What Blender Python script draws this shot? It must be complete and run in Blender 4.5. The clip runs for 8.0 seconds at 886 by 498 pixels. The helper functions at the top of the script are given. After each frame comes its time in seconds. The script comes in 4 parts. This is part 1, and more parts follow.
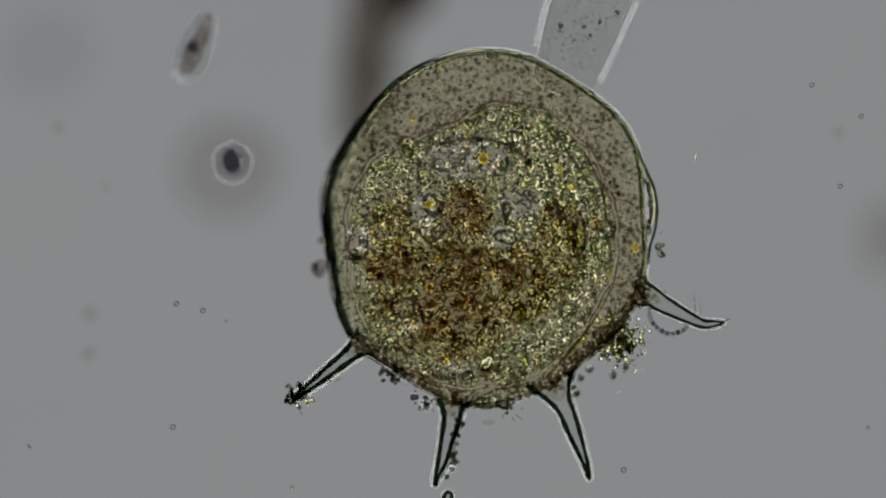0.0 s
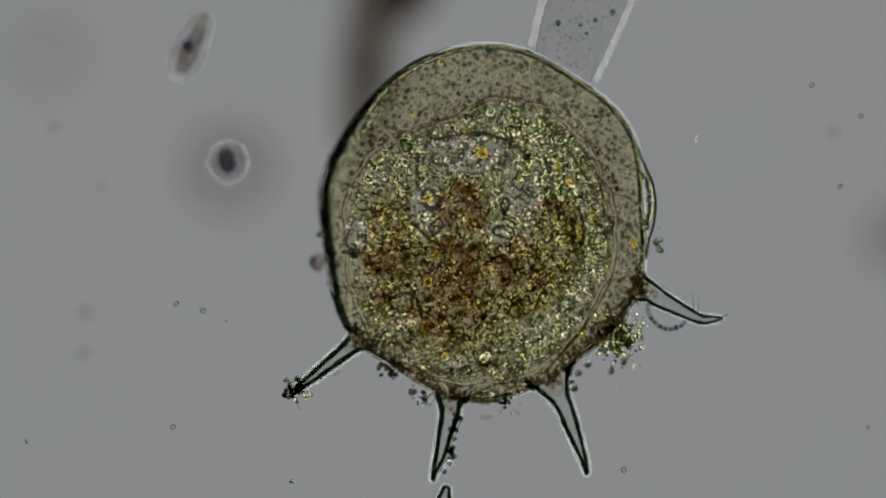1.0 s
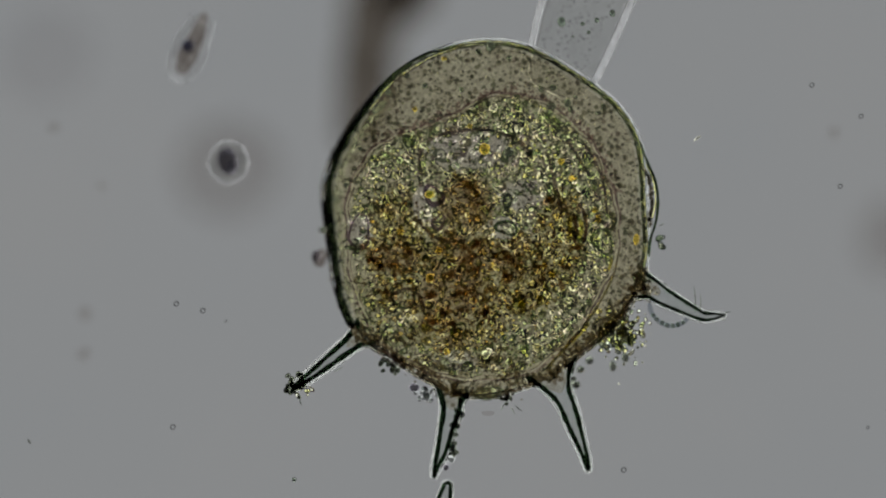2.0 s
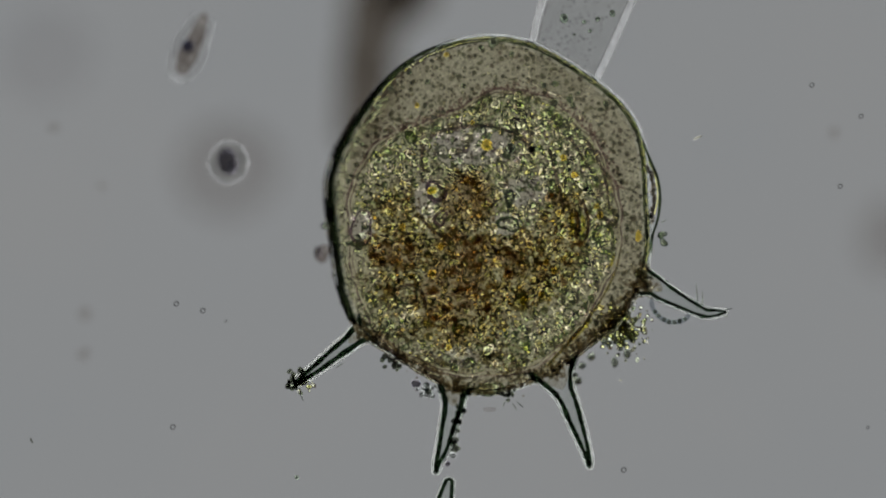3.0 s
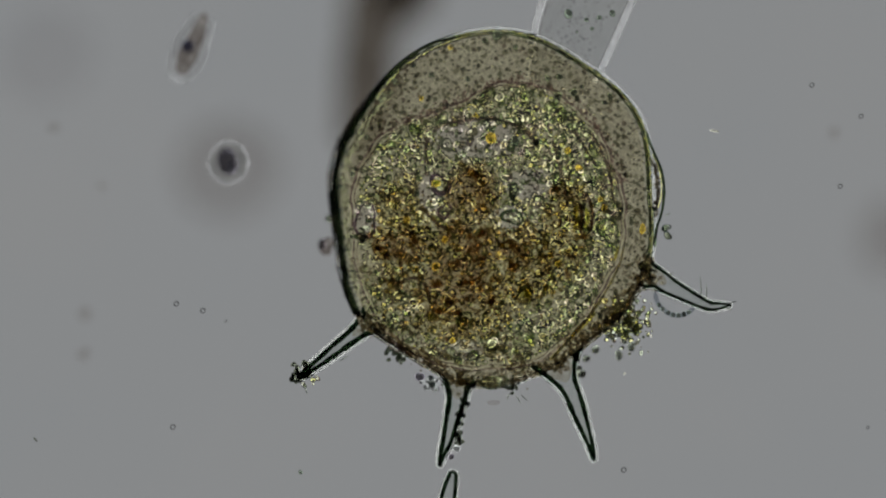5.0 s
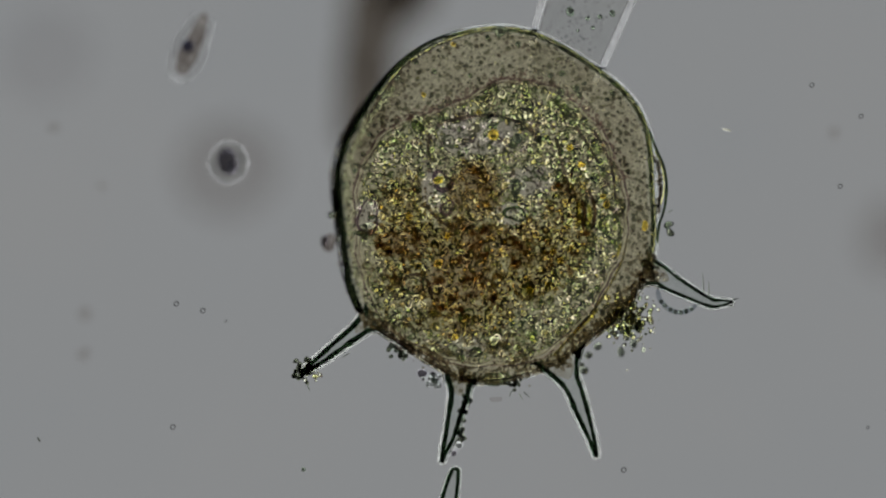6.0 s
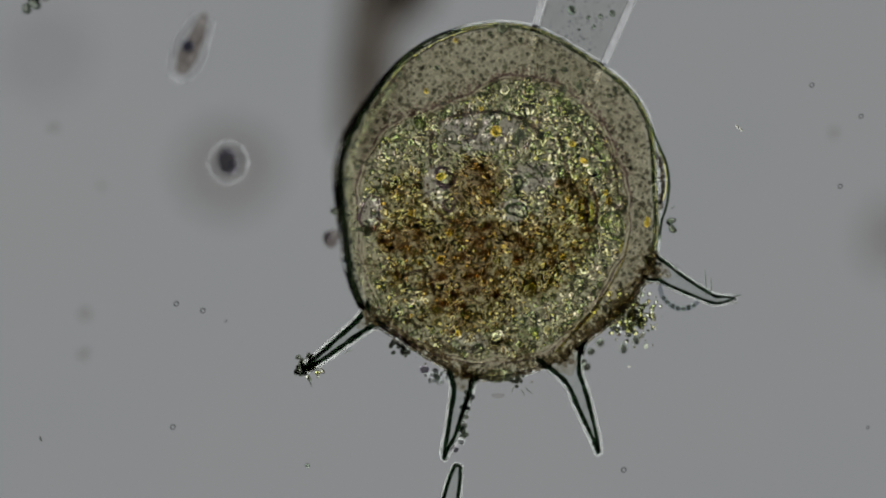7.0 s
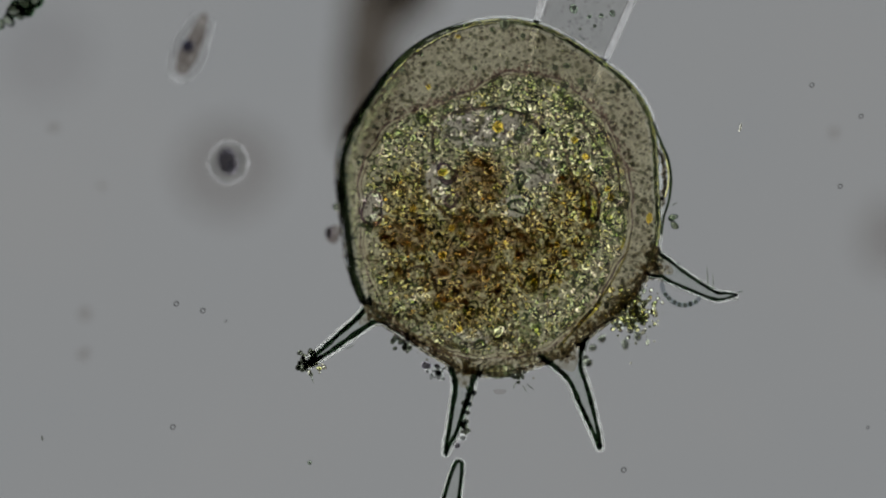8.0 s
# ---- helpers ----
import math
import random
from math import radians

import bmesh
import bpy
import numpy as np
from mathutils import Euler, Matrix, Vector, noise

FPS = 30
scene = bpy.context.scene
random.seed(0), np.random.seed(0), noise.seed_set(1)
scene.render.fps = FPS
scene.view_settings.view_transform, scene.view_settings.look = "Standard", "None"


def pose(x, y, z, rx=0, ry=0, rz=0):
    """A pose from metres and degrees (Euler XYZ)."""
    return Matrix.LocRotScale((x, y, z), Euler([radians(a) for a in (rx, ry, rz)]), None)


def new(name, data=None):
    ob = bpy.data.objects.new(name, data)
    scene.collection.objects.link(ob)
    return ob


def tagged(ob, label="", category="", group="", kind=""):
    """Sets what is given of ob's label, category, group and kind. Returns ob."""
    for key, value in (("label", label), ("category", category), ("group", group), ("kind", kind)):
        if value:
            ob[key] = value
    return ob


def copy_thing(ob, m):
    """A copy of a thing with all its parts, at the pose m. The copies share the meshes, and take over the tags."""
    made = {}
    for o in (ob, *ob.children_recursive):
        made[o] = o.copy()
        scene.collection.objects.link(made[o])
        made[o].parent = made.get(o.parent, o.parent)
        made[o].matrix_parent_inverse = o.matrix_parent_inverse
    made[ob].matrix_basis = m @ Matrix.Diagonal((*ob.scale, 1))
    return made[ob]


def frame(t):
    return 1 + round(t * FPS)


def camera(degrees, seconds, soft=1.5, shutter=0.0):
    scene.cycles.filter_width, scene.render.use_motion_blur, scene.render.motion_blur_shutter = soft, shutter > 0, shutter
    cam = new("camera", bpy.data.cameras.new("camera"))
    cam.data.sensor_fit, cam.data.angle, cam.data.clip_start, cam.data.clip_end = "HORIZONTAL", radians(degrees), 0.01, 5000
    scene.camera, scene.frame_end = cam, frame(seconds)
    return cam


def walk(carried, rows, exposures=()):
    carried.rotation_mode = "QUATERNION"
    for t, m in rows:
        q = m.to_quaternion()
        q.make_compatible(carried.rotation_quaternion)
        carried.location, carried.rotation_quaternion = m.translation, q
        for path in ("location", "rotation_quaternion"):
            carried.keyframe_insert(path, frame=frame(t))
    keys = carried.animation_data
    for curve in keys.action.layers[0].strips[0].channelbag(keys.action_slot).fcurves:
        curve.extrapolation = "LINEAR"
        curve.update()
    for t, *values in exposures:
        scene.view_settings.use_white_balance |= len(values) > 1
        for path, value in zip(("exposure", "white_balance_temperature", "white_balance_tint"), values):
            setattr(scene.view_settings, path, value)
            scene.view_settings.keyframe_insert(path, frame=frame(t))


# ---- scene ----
# A drop of pond water under a microscope, enlarged ten thousand times: 1 m stands for 100 micrometres.
FOCUS = 12.0                     # height of the objective above the plane of focus, z = 0
SLIDE_TOP = -0.14
cam = camera(14.89, 8.0, soft=2.0)
cam.data.dof.use_dof = True
cam.data.dof.focus_distance = FOCUS
cam.data.dof.aperture_fstop = 0.36
walk(cam, [(0.0, pose(0, 0, FOCUS)), (8.0, pose(0, 0, FOCUS))])

# ---- light: the condenser lamp under the slide, dim room all round ----
world = bpy.data.worlds.new("dim_room")
scene.world = world
world.use_nodes = True
world.node_tree.nodes["Background"].inputs[0].default_value = (0.96, 1.0, 1.0, 1)
world.node_tree.nodes["Background"].inputs[1].default_value = 0.045

lamp_data = bpy.data.lights.new("condenser_lamp", "AREA")
lamp_data.shape, lamp_data.size = "DISK", 8.6
lamp_data.energy, lamp_data.color = 38.9, (0.966, 0.990, 0.998)
lamp = new("condenser_lamp", lamp_data)
lamp.matrix_world = pose(0, 0, -14, 180, 0, 0)

scene.cycles.max_bounces = 40
scene.cycles.transmission_bounces = 40
scene.cycles.transparent_max_bounces = 160


# ---- materials ----
def nodes_of(name):
    m = bpy.data.materials.new(name)
    m.use_nodes = True
    nt = m.node_tree
    nt.nodes.clear()
    out = nt.nodes.new("ShaderNodeOutputMaterial")
    return m, nt, out


def link(nt, a, b):
    nt.links.new(a, b)


def noise_node(nt, scale, detail=4.0, rough=0.6, distortion=0.0, tall=1.0):
    c = nt.nodes.new("ShaderNodeTexCoord")
    n = nt.nodes.new("ShaderNodeTexNoise")
    n.inputs["Scale"].default_value, n.inputs["Detail"].default_value = scale, detail
    n.inputs["Roughness"].default_value, n.inputs["Distortion"].default_value = rough, distortion
    m = nt.nodes.new("ShaderNodeVectorMath")
    m.operation = "MULTIPLY"
    m.inputs[1].default_value = (1, 1, tall)
    link(nt, c.outputs["Object"], m.inputs[0])
    link(nt, m.outputs[0], n.inputs["Vector"])
    return n


def ramp(nt, src, *stops):
    r = nt.nodes.new("ShaderNodeValToRGB")
    e = r.color_ramp.elements
    while len(e) < len(stops):
        e.new(0.5)
    for el, (p, c) in zip(e, stops):
        el.position, el.color = p, (*c, 1)
    link(nt, src, r.inputs[0])
    return r.outputs[0]


def mix(nt, kind, fac, a, b):
    n = nt.nodes.new("ShaderNodeMix")
    n.data_type, n.blend_type = "RGBA", kind
    for sock, v in ((n.inputs[0], fac), (n.inputs[6], a), (n.inputs[7], b)):
        if isinstance(v, (int, float)):
            sock.default_value = v
        elif isinstance(v, tuple):
            sock.default_value = (*v, 1)
        else:
            link(nt, v, sock)
    return n.outputs[2]


def refractile(name, dark, light, ior, scale=40.0, rough=0.0, per_piece=False, more=()):
    """Clear coloured matter that bends light: ior is against water."""
    m, nt, out = nodes_of(name)
    b = nt.nodes.new("ShaderNodeBsdfRefraction")
    b.inputs["IOR"].default_value, b.inputs["Roughness"].default_value = ior, rough
    if per_piece:
        g = nt.nodes.new("ShaderNodeNewGeometry")
        o = nt.nodes.new("ShaderNodeObjectInfo")
        ad = nt.nodes.new("ShaderNodeMath")
        fr = nt.nodes.new("ShaderNodeMath")
        ad.operation, fr.operation = "ADD", "FRACT"
        link(nt, g.outputs["Random Per Island"], ad.inputs[0])
        link(nt, o.outputs["Random"], ad.inputs[1])
        link(nt, ad.outputs[0], fr.inputs[0])
        shades = [dark, *more, light]
        col = ramp(nt, fr.outputs[0], *[(k / (len(shades) - 1), c) for k, c in enumerate(shades)])
    else:
        col = ramp(nt, noise_node(nt, scale).outputs["Fac"], (0.3, dark), (0.7, light))
    link(nt, col, b.inputs["Color"])
    link(nt, b.outputs[0], out.inputs[0])
    return m


def tinted(name, *stops, scale=20.0, detail=5.0, rough=0.65):
    """Thin stained matter that lets light straight through."""
    m, nt, out = nodes_of(name)
    b = nt.nodes.new("ShaderNodeBsdfTransparent")
    link(nt, ramp(nt, noise_node(nt, scale, detail, rough).outputs["Fac"], *stops), b.inputs["Color"])
    link(nt, b.outputs[0], out.inputs[0])
    return m


def stained(name, *shades):
    """Matter of even stain, each piece with its own tint, that lets light straight through."""
    m, nt, out = nodes_of(name)
    g = nt.nodes.new("ShaderNodeNewGeometry")
    o = nt.nodes.new("ShaderNodeObjectInfo")
    ad = nt.nodes.new("ShaderNodeMath")
    fr = nt.nodes.new("ShaderNodeMath")
    ad.operation, fr.operation = "ADD", "FRACT"
    link(nt, g.outputs["Random Per Island"], ad.inputs[0])
    link(nt, o.outputs["Random"], ad.inputs[1])
    link(nt, ad.outputs[0], fr.inputs[0])
    b = nt.nodes.new("ShaderNodeBsdfTransparent")
    link(nt, ramp(nt, fr.outputs[0], *[(k / (len(shades) - 1), c) for k, c in enumerate(shades)]), b.inputs["Color"])
    link(nt, b.outputs[0], out.inputs[0])
    return m


def highest(nt, *socks):
    top = socks[0]
    for k in socks[1:]:
        n = nt.nodes.new("ShaderNodeMath")
        n.operation = "MAXIMUM"
        link(nt, top, n.inputs[0])
        link(nt, k, n.inputs[1])
        top = n.outputs[0]
    return top


def zone(nt, centre, radii, soft, wobble):
    """1 inside an ellipse of the object's space, 0 outside, with a ragged edge."""
    c = nt.nodes.new("ShaderNodeTexCoord")
    m = nt.nodes.new("ShaderNodeMapping")
    m.vector_type = "TEXTURE"
    m.inputs["Location"].default_value = (*centre, 0)
    m.inputs["Scale"].default_value = (*radii, 1000)
    link(nt, c.outputs["Object"], m.inputs["Vector"])
    ln = nt.nodes.new("ShaderNodeVectorMath")
    ln.operation = "LENGTH"
    link(nt, m.outputs[0], ln.inputs[0])
    n = noise_node(nt, 9.0, 5.0, 0.65)
    ad = nt.nodes.new("ShaderNodeMath")
    ad.operation = "MULTIPLY_ADD"
    link(nt, n.outputs["Fac"], ad.inputs[0])
    ad.inputs[1].default_value = wobble
    link(nt, ln.outputs["Value"], ad.inputs[2])
    mr = nt.nodes.new("ShaderNodeMapRange")
    mr.interpolation_type = "SMOOTHSTEP"
    link(nt, ad.outputs[0], mr.inputs[0])
    mr.inputs[1].default_value, mr.inputs[2].default_value = 1 + wobble / 2 - soft, 1 + wobble / 2 + soft
    mr.inputs[3].default_value, mr.inputs[4].default_value = 1, 0
    return mr.outputs[0]


def cells_node(nt, scale, feature="F1"):
    c = nt.nodes.new("ShaderNodeTexCoord")
    n = nt.nodes.new("ShaderNodeTexNoise")
    n.inputs["Scale"].default_value, n.inputs["Detail"].default_value = scale * 0.6, 3
    mx = nt.nodes.new("ShaderNodeMix")
    mx.data_type = "VECTOR"
    mx.inputs[0].default_value = 0.6 / scale
    link(nt, c.outputs["Object"], n.inputs["Vector"])
    link(nt, c.outputs["Object"], mx.inputs[4])
    link(nt, n.outputs["Color"], mx.inputs[5])
    v = nt.nodes.new("ShaderNodeTexVoronoi")
    v.feature = feature
    v.inputs["Scale"].default_value = scale
    link(nt, mx.outputs[1], v.inputs["Vector"])
    return v


def grains(nt, scale, rim, body, heart, tints):
    """Close-packed grains: dark rims, clearer hearts, each with its own tint."""
    v = cells_node(nt, scale)
    shade = ramp(nt, v.outputs["Distance"], (0.3, heart), (0.56, body), (0.82, rim))
    sep = nt.nodes.new("ShaderNodeSeparateColor")
    link(nt, v.outputs["Color"], sep.inputs[0])
    step = 1.0 / (len(tints) - 1)
    hue = ramp(nt, sep.outputs[0], *[(k * step, t) for k, t in enumerate(tints)])
    return mix(nt, "MULTIPLY", 1.0, shade, hue)


# food mass and dark core in the amoeba's own divisions: centre and half-axes
FOOD_ZONES = ((815, 485, 150, 90), (712, 415, 55, 90), (1000, 410, 42, 90), (905, 470, 105, 70), (810, 565, 90, 40))
CORE_ZONES = ((832, 345, 46, 50), (800, 505, 55, 50), (860, 440, 50, 26), (700, 440, 40, 22))
PALE_ZONES = ((840, 250, 82, 34), (760, 345, 22, 36), (648, 392, 24, 28), (900, 388, 28, 22), (820, 622, 32, 18), (930, 330, 40, 26))
MOSS_ZONES = ((905, 195, 110, 32), (1025, 285, 45, 65), (670, 535, 40, 50), (960, 590, 85, 32), (700, 245, 40, 22), (1055, 450, 30, 50))


def zones(nt, rows, soft, wobble):
    return highest(nt, *[zone(nt, ((u - 875) * 0.002, (372 - v) * 0.002), (a * 0.002, b * 0.002), soft, wobble) for u, v, a, b in rows])


def cytoplasm_material():
    """Olive granular plasm with a brown food mass, green clear pools and a pale nucleus."""
    m, nt, out = nodes_of("cytoplasm_matter")
    b = nt.nodes.new("ShaderNodeBsdfTransparent")
    clouds = noise_node(nt, 11.0, 6.0, 0.7, 0.5, 0.15)
    base = ramp(nt, clouds.outputs["Fac"], (0.4, (0.9, 0.885, 0.83)), (0.47, (1, 0.995, 0.945)), (0.55, (1, 1, 0.965)))
    spots = noise_node(nt, 34.0, 4.0, 0.6, 1.0, 0.15)
    base = mix(nt, "MULTIPLY", 1.0, base, ramp(nt, spots.outputs["Fac"], (0.4, (0.85, 0.845, 0.78)), (0.46, (1, 1, 0.98))))
    green = ramp(nt, spots.outputs["Fac"], (0.4, (0.86, 0.9, 0.78)), (0.47, (1, 1, 0.93)))
    brown = ramp(nt, noise_node(nt, 10.0, 6.0, 0.68, 0.8, 0.1).outputs["Fac"], (0.42, (0.72, 0.66, 0.55)), (0.49, (0.95, 0.92, 0.8)), (0.56, (1, 1, 0.92)))
    brown = mix(nt, "MULTIPLY", 1.0, brown, ramp(nt, spots.outputs["Fac"], (0.4, (0.76, 0.72, 0.63)), (0.47, (1, 1, 0.98))))
    core = ramp(nt, noise_node(nt, 24.0, 5.0, 0.65, 0.5, 0.1).outputs["Fac"], (0.38, (0.66, 0.58, 0.48)), (0.6, (0.92, 0.87, 0.77)))
    pale = ramp(nt, noise_node(nt, 30.0, 5.0, 0.7).outputs["Fac"], (0.33, (0.92, 0.91, 0.95)), (0.6, (1, 0.995, 1)))
    dust = ramp(nt, noise_node(nt, 105.0, 3.0, 0.6).outputs["Fac"], (0.36, (0.86, 0.86, 0.83)), (0.46, (1, 1, 1)))
    col = mix(nt, "MIX", zones(nt, MOSS_ZONES, 0.35, 0.9), base, green)
    col = mix(nt, "MIX", zones(nt, FOOD_ZONES, 0.3, 1.1), col, brown)
    col = mix(nt, "MIX", zones(nt, CORE_ZONES, 0.3, 0.9), col, core)
    col = mix(nt, "MIX", zones(nt, PALE_ZONES, 0.22, 0.8), col, pale)
    link(nt, mix(nt, "MULTIPLY", 1.0, col, dust), b.inputs["Color"])
    link(nt, b.outputs[0], out.inputs[0])
    return m


def shell_material():
    """Olive organic wall, mottled by fine pores."""
    m, nt, out = nodes_of("shell_wall")
    b = nt.nodes.new("ShaderNodeBsdfRefraction")
    b.inputs["IOR"].default_value, b.inputs["Roughness"].default_value = 1.022, 0.0
    c1 = ramp(nt, noise_node(nt, 48.0, 5.0, 0.7).outputs["Fac"], (0.4, (0.9, 0.895, 0.865)), (0.56, (1, 0.997, 0.975)))
    c2 = ramp(nt, noise_node(nt, 7.0, 4.0, 0.6).outputs["Fac"], (0.3, (0.975, 0.957, 0.91)), (0.7, (1, 0.99, 0.945)))
    link(nt, mix(nt, "MULTIPLY", 1.0, c1, c2), b.inputs["Color"])
    link(nt, b.outputs[0], out.inputs[0])
    return m


# emission of the unseen ring added under the field to feed halos and highlights
def glow_material():
    m, nt, out = nodes_of("added_glow")
    e = nt.nodes.new("ShaderNodeEmission")
    e.inputs[0].default_value, e.inputs[1].default_value = (0.97, 0.985, 0.985, 1), 2.1
    link(nt, e.outputs[0], out.inputs[0])
    return m


RING_GLOW = glow_material()
SHELL = shell_material()
SPINE = refractile("spine_wall", (0.94, 0.95, 0.94), (0.985, 0.99, 0.985), 1.02, 20.0)
EDGE_DARK = refractile("edge_dark", (0.04, 0.085, 0.05), (0.26, 0.35, 0.24), 1.05, 55.0)
RIM = tinted("shell_rim", (0.38, (0.15, 0.21, 0.14)), (0.62, (0.46, 0.52, 0.37)), scale=44.0)
SOOT = refractile("sooty_grains", (0.34, 0.38, 0.34), (0.74, 0.77, 0.7), 1.1, per_piece=True)
CLOT = refractile("clotted_matter", (0.2, 0.22, 0.2), (0.72, 0.74, 0.66), 1.13, 70.0)
YELLOW_DROP = refractile("golden_drops", (1, 0.94, 0.68), (0.98, 1, 0.86), 1.38, per_piece=True, more=((1, 0.97, 0.75), (1, 0.88, 0.58), (0.95, 0.97, 0.78)))
# tints of the prisms that imitate bright optical halos, not matter in the water
BRIGHT_HALO = refractile("bright_halo", (0.43, 0.435, 0.425), (0.5, 0.505, 0.495), 1.5, 20.0)
HALO = refractile("faint_halo", (0.405, 0.41, 0.41), (0.44, 0.44, 0.44), 1.5, 20.0)
CYTO = cytoplasm_material()
OLIVE_RING = stained("olive_vesicle_skin", (0.42, 0.5, 0.38), (0.78, 0.76, 0.76), (0.57, 0.65, 0.5), (0.68, 0.62, 0.66), (0.86, 0.9, 0.8), (0.4, 0.46, 0.36), (0.8, 0.78, 0.7))
BROWN_RING = stained("brown_vesicle_skin", (0.4, 0.4, 0.28), (0.72, 0.65, 0.5), (0.44, 0.48, 0.32), (0.58, 0.5, 0.38), (0.8, 0.78, 0.62), (0.34, 0.35, 0.26), (0.62, 0.64, 0.48))
PURPLE_RING = stained("purple_vesicle_skin", (0.5, 0.44, 0.52), (0.66, 0.58, 0.66))
SPECKS = stained("olive_specks", (0.42, 0.44, 0.38), (0.7, 0.7, 0.64), (0.56, 0.52, 0.54), (0.62, 0.68, 0.56))
PIGMENT = stained("pigment_specks", (0.4, 0.33, 0.27), (0.72, 0.6, 0.46), (0.5, 0.46, 0.34), (0.62, 0.5, 0.4))
MOSAIC = refractile("plasm_bodies", (0.9, 0.98, 0.86), (0.96, 0.93, 1), 1.17, per_piece=True, more=((1, 0.98, 0.85), (1, 1, 1), (0.9, 0.89, 0.88), (0.94, 1, 0.93), (1, 0.97, 1), (1, 1, 1)))
FOOD = refractile("food_bodies", (0.82, 0.79, 0.69), (1, 0.995, 0.96), 1.17, per_piece=True, more=((1, 0.98, 0.8), (0.78, 0.73, 0.67), (0.99, 0.97, 0.85), (0.86, 0.92, 0.8), (0.95, 0.92, 0.9), (0.98, 1, 0.92)))
PALE_HEART = stained("pale_vesicle_fill", (0.97, 1, 0.93), (1, 0.98, 0.86), (0.96, 0.94, 0.99), (0.93, 1, 0.88), (1, 1, 0.97))
GOLD_HEART = stained("golden_vesicle_fill", (1, 0.97, 0.8), (0.98, 0.99, 0.84), (1, 0.93, 0.7), (1, 0.99, 0.93), (0.95, 0.98, 0.8), (0.98, 0.93, 0.82))
PLASM_DOT = stained("grey_plasm_grains", (0.66, 0.67, 0.61), (0.84, 0.84, 0.79), (0.58, 0.6, 0.54), (0.76, 0.73, 0.71), (0.88, 0.88, 0.84))
LILAC_BEAD = stained("lilac_beads", (0.72, 0.66, 0.67), (0.9, 0.85, 0.85), (0.8, 0.75, 0.74))
GOLD = stained("golden_strip", (1, 0.93, 0.5), (0.96, 0.98, 0.6))
UMBER = stained("umber_strip", (0.5, 0.42, 0.34), (0.6, 0.5, 0.42))
TAUPE = tinted("taupe_plasm", (0.36, (0.88, 0.865, 0.825)), (0.5, (0.95, 0.94, 0.905)), (0.62, (0.995, 0.99, 0.955)), scale=30.0, detail=6.0)
UMBER_CLOT = stained("umber_clots", (0.84, 0.78, 0.69), (0.92, 0.88, 0.78), (0.78, 0.7, 0.62))
MOSS_CLOT = stained("mossy_clots", (0.92, 0.95, 0.87), (0.97, 0.98, 0.93), (0.93, 0.9, 0.9))
INNER_FOLD = tinted("inner_fold", (0.4, (0.52, 0.47, 0.47)), (0.6, (0.82, 0.78, 0.78)), scale=30.0)
ROOT = tinted("root_plasm", (0.4, (0.86, 0.82, 0.75)), (0.6, (0.985, 0.96, 0.92)), scale=34.0)
TUBE_DOT = stained("tube_grains", (0.88, 0.89, 0.88), (0.95, 0.95, 0.95), (0.83, 0.85, 0.84))
MEMBRANE = tinted("membrane", (0.42, (0.6, 0.52, 0.54)), (0.58, (0.96, 0.92, 0.92)), scale=34.0)
PALE = refractile("pale_plasm", (0.97, 0.965, 0.99), (1, 1, 1), 1.03, 12.0)
GREY = refractile("grey_granules", (0.42, 0.43, 0.37), (0.9, 0.89, 0.82), 1.15, per_piece=True)
DARK_CRUST = stained("dark_crust_grains", (0.74, 0.71, 0.66), (0.86, 0.83, 0.77), (0.66, 0.65, 0.62), (0.9, 0.87, 0.8))
CRUST = stained("crust_grains", (0.66, 0.64, 0.58), (0.93, 0.91, 0.86), (0.78, 0.74, 0.68), (0.9, 0.87, 0.79), (0.6, 0.58, 0.53), (0.95, 0.94, 0.88))
YELLOW = refractile("yellow_oil", (0.96, 0.8, 0.28), (1, 0.97, 0.55), 1.1, 60.0)
LIME = refractile("lime_drops", (0.93, 1, 0.7), (1, 1, 0.92), 1.38, per_piece=True, more=((1, 0.97, 0.7), (0.97, 1, 0.9)))
DARK = refractile("dark_granule", (0.24, 0.28, 0.25), (0.52, 0.55, 0.49), 1.25, 60.0)
CLEAR = refractile("clear_vacuole", (0.95, 0.97, 0.92), (1, 1, 0.98), 1.06, 30.0)
GREEN = refractile("green_vacuole", (0.93, 1, 0.84), (0.99, 1, 0.95), 1.05, 30.0)
TUBE = refractile("tube_wall", (0.945, 0.945, 0.94), (0.985, 0.985, 0.98), 1.04, 14.0)
DUST = refractile("pale_bits", (0.5, 0.51, 0.5), (0.76, 0.77, 0.76), 1.12, 40.0)
WHITE = refractile("white_granules", (0.95, 0.97, 0.92), (1, 1, 1), 1.38, per_piece=True)
FOLD = refractile("fold_wall", (0.42, 0.42, 0.26), (0.66, 0.62, 0.44), 1.25, 40.0)
DUST_RIM = tinted("dust_rim", (0.3, (0.6, 0.6, 0.6)), (0.7, (0.78, 0.78, 0.78)), scale=60.0)
DEBRIS = refractile("debris_bits", (0.42, 0.46, 0.34), (1, 1, 0.95), 1.4, per_piece=True, more=((0.95, 0.93, 0.62), (0.6, 0.64, 0.55), (0.85, 0.9, 0.78), (0.5, 0.5, 0.45)))
DEBRIS_SKIN = stained("debris_skin", (0.36, 0.38, 0.28), (0.74, 0.72, 0.58), (0.52, 0.56, 0.46), (0.6, 0.54, 0.5), (0.84, 0.84, 0.74))
DARK_SKIN = stained("dark_debris_skin", (0.4, 0.42, 0.38), (0.7, 0.72, 0.64), (0.5, 0.5, 0.5))
FLAKE = stained("flake_grains", (0.6, 0.64, 0.56), (0.85, 0.88, 0.8), (0.72, 0.74, 0.68))
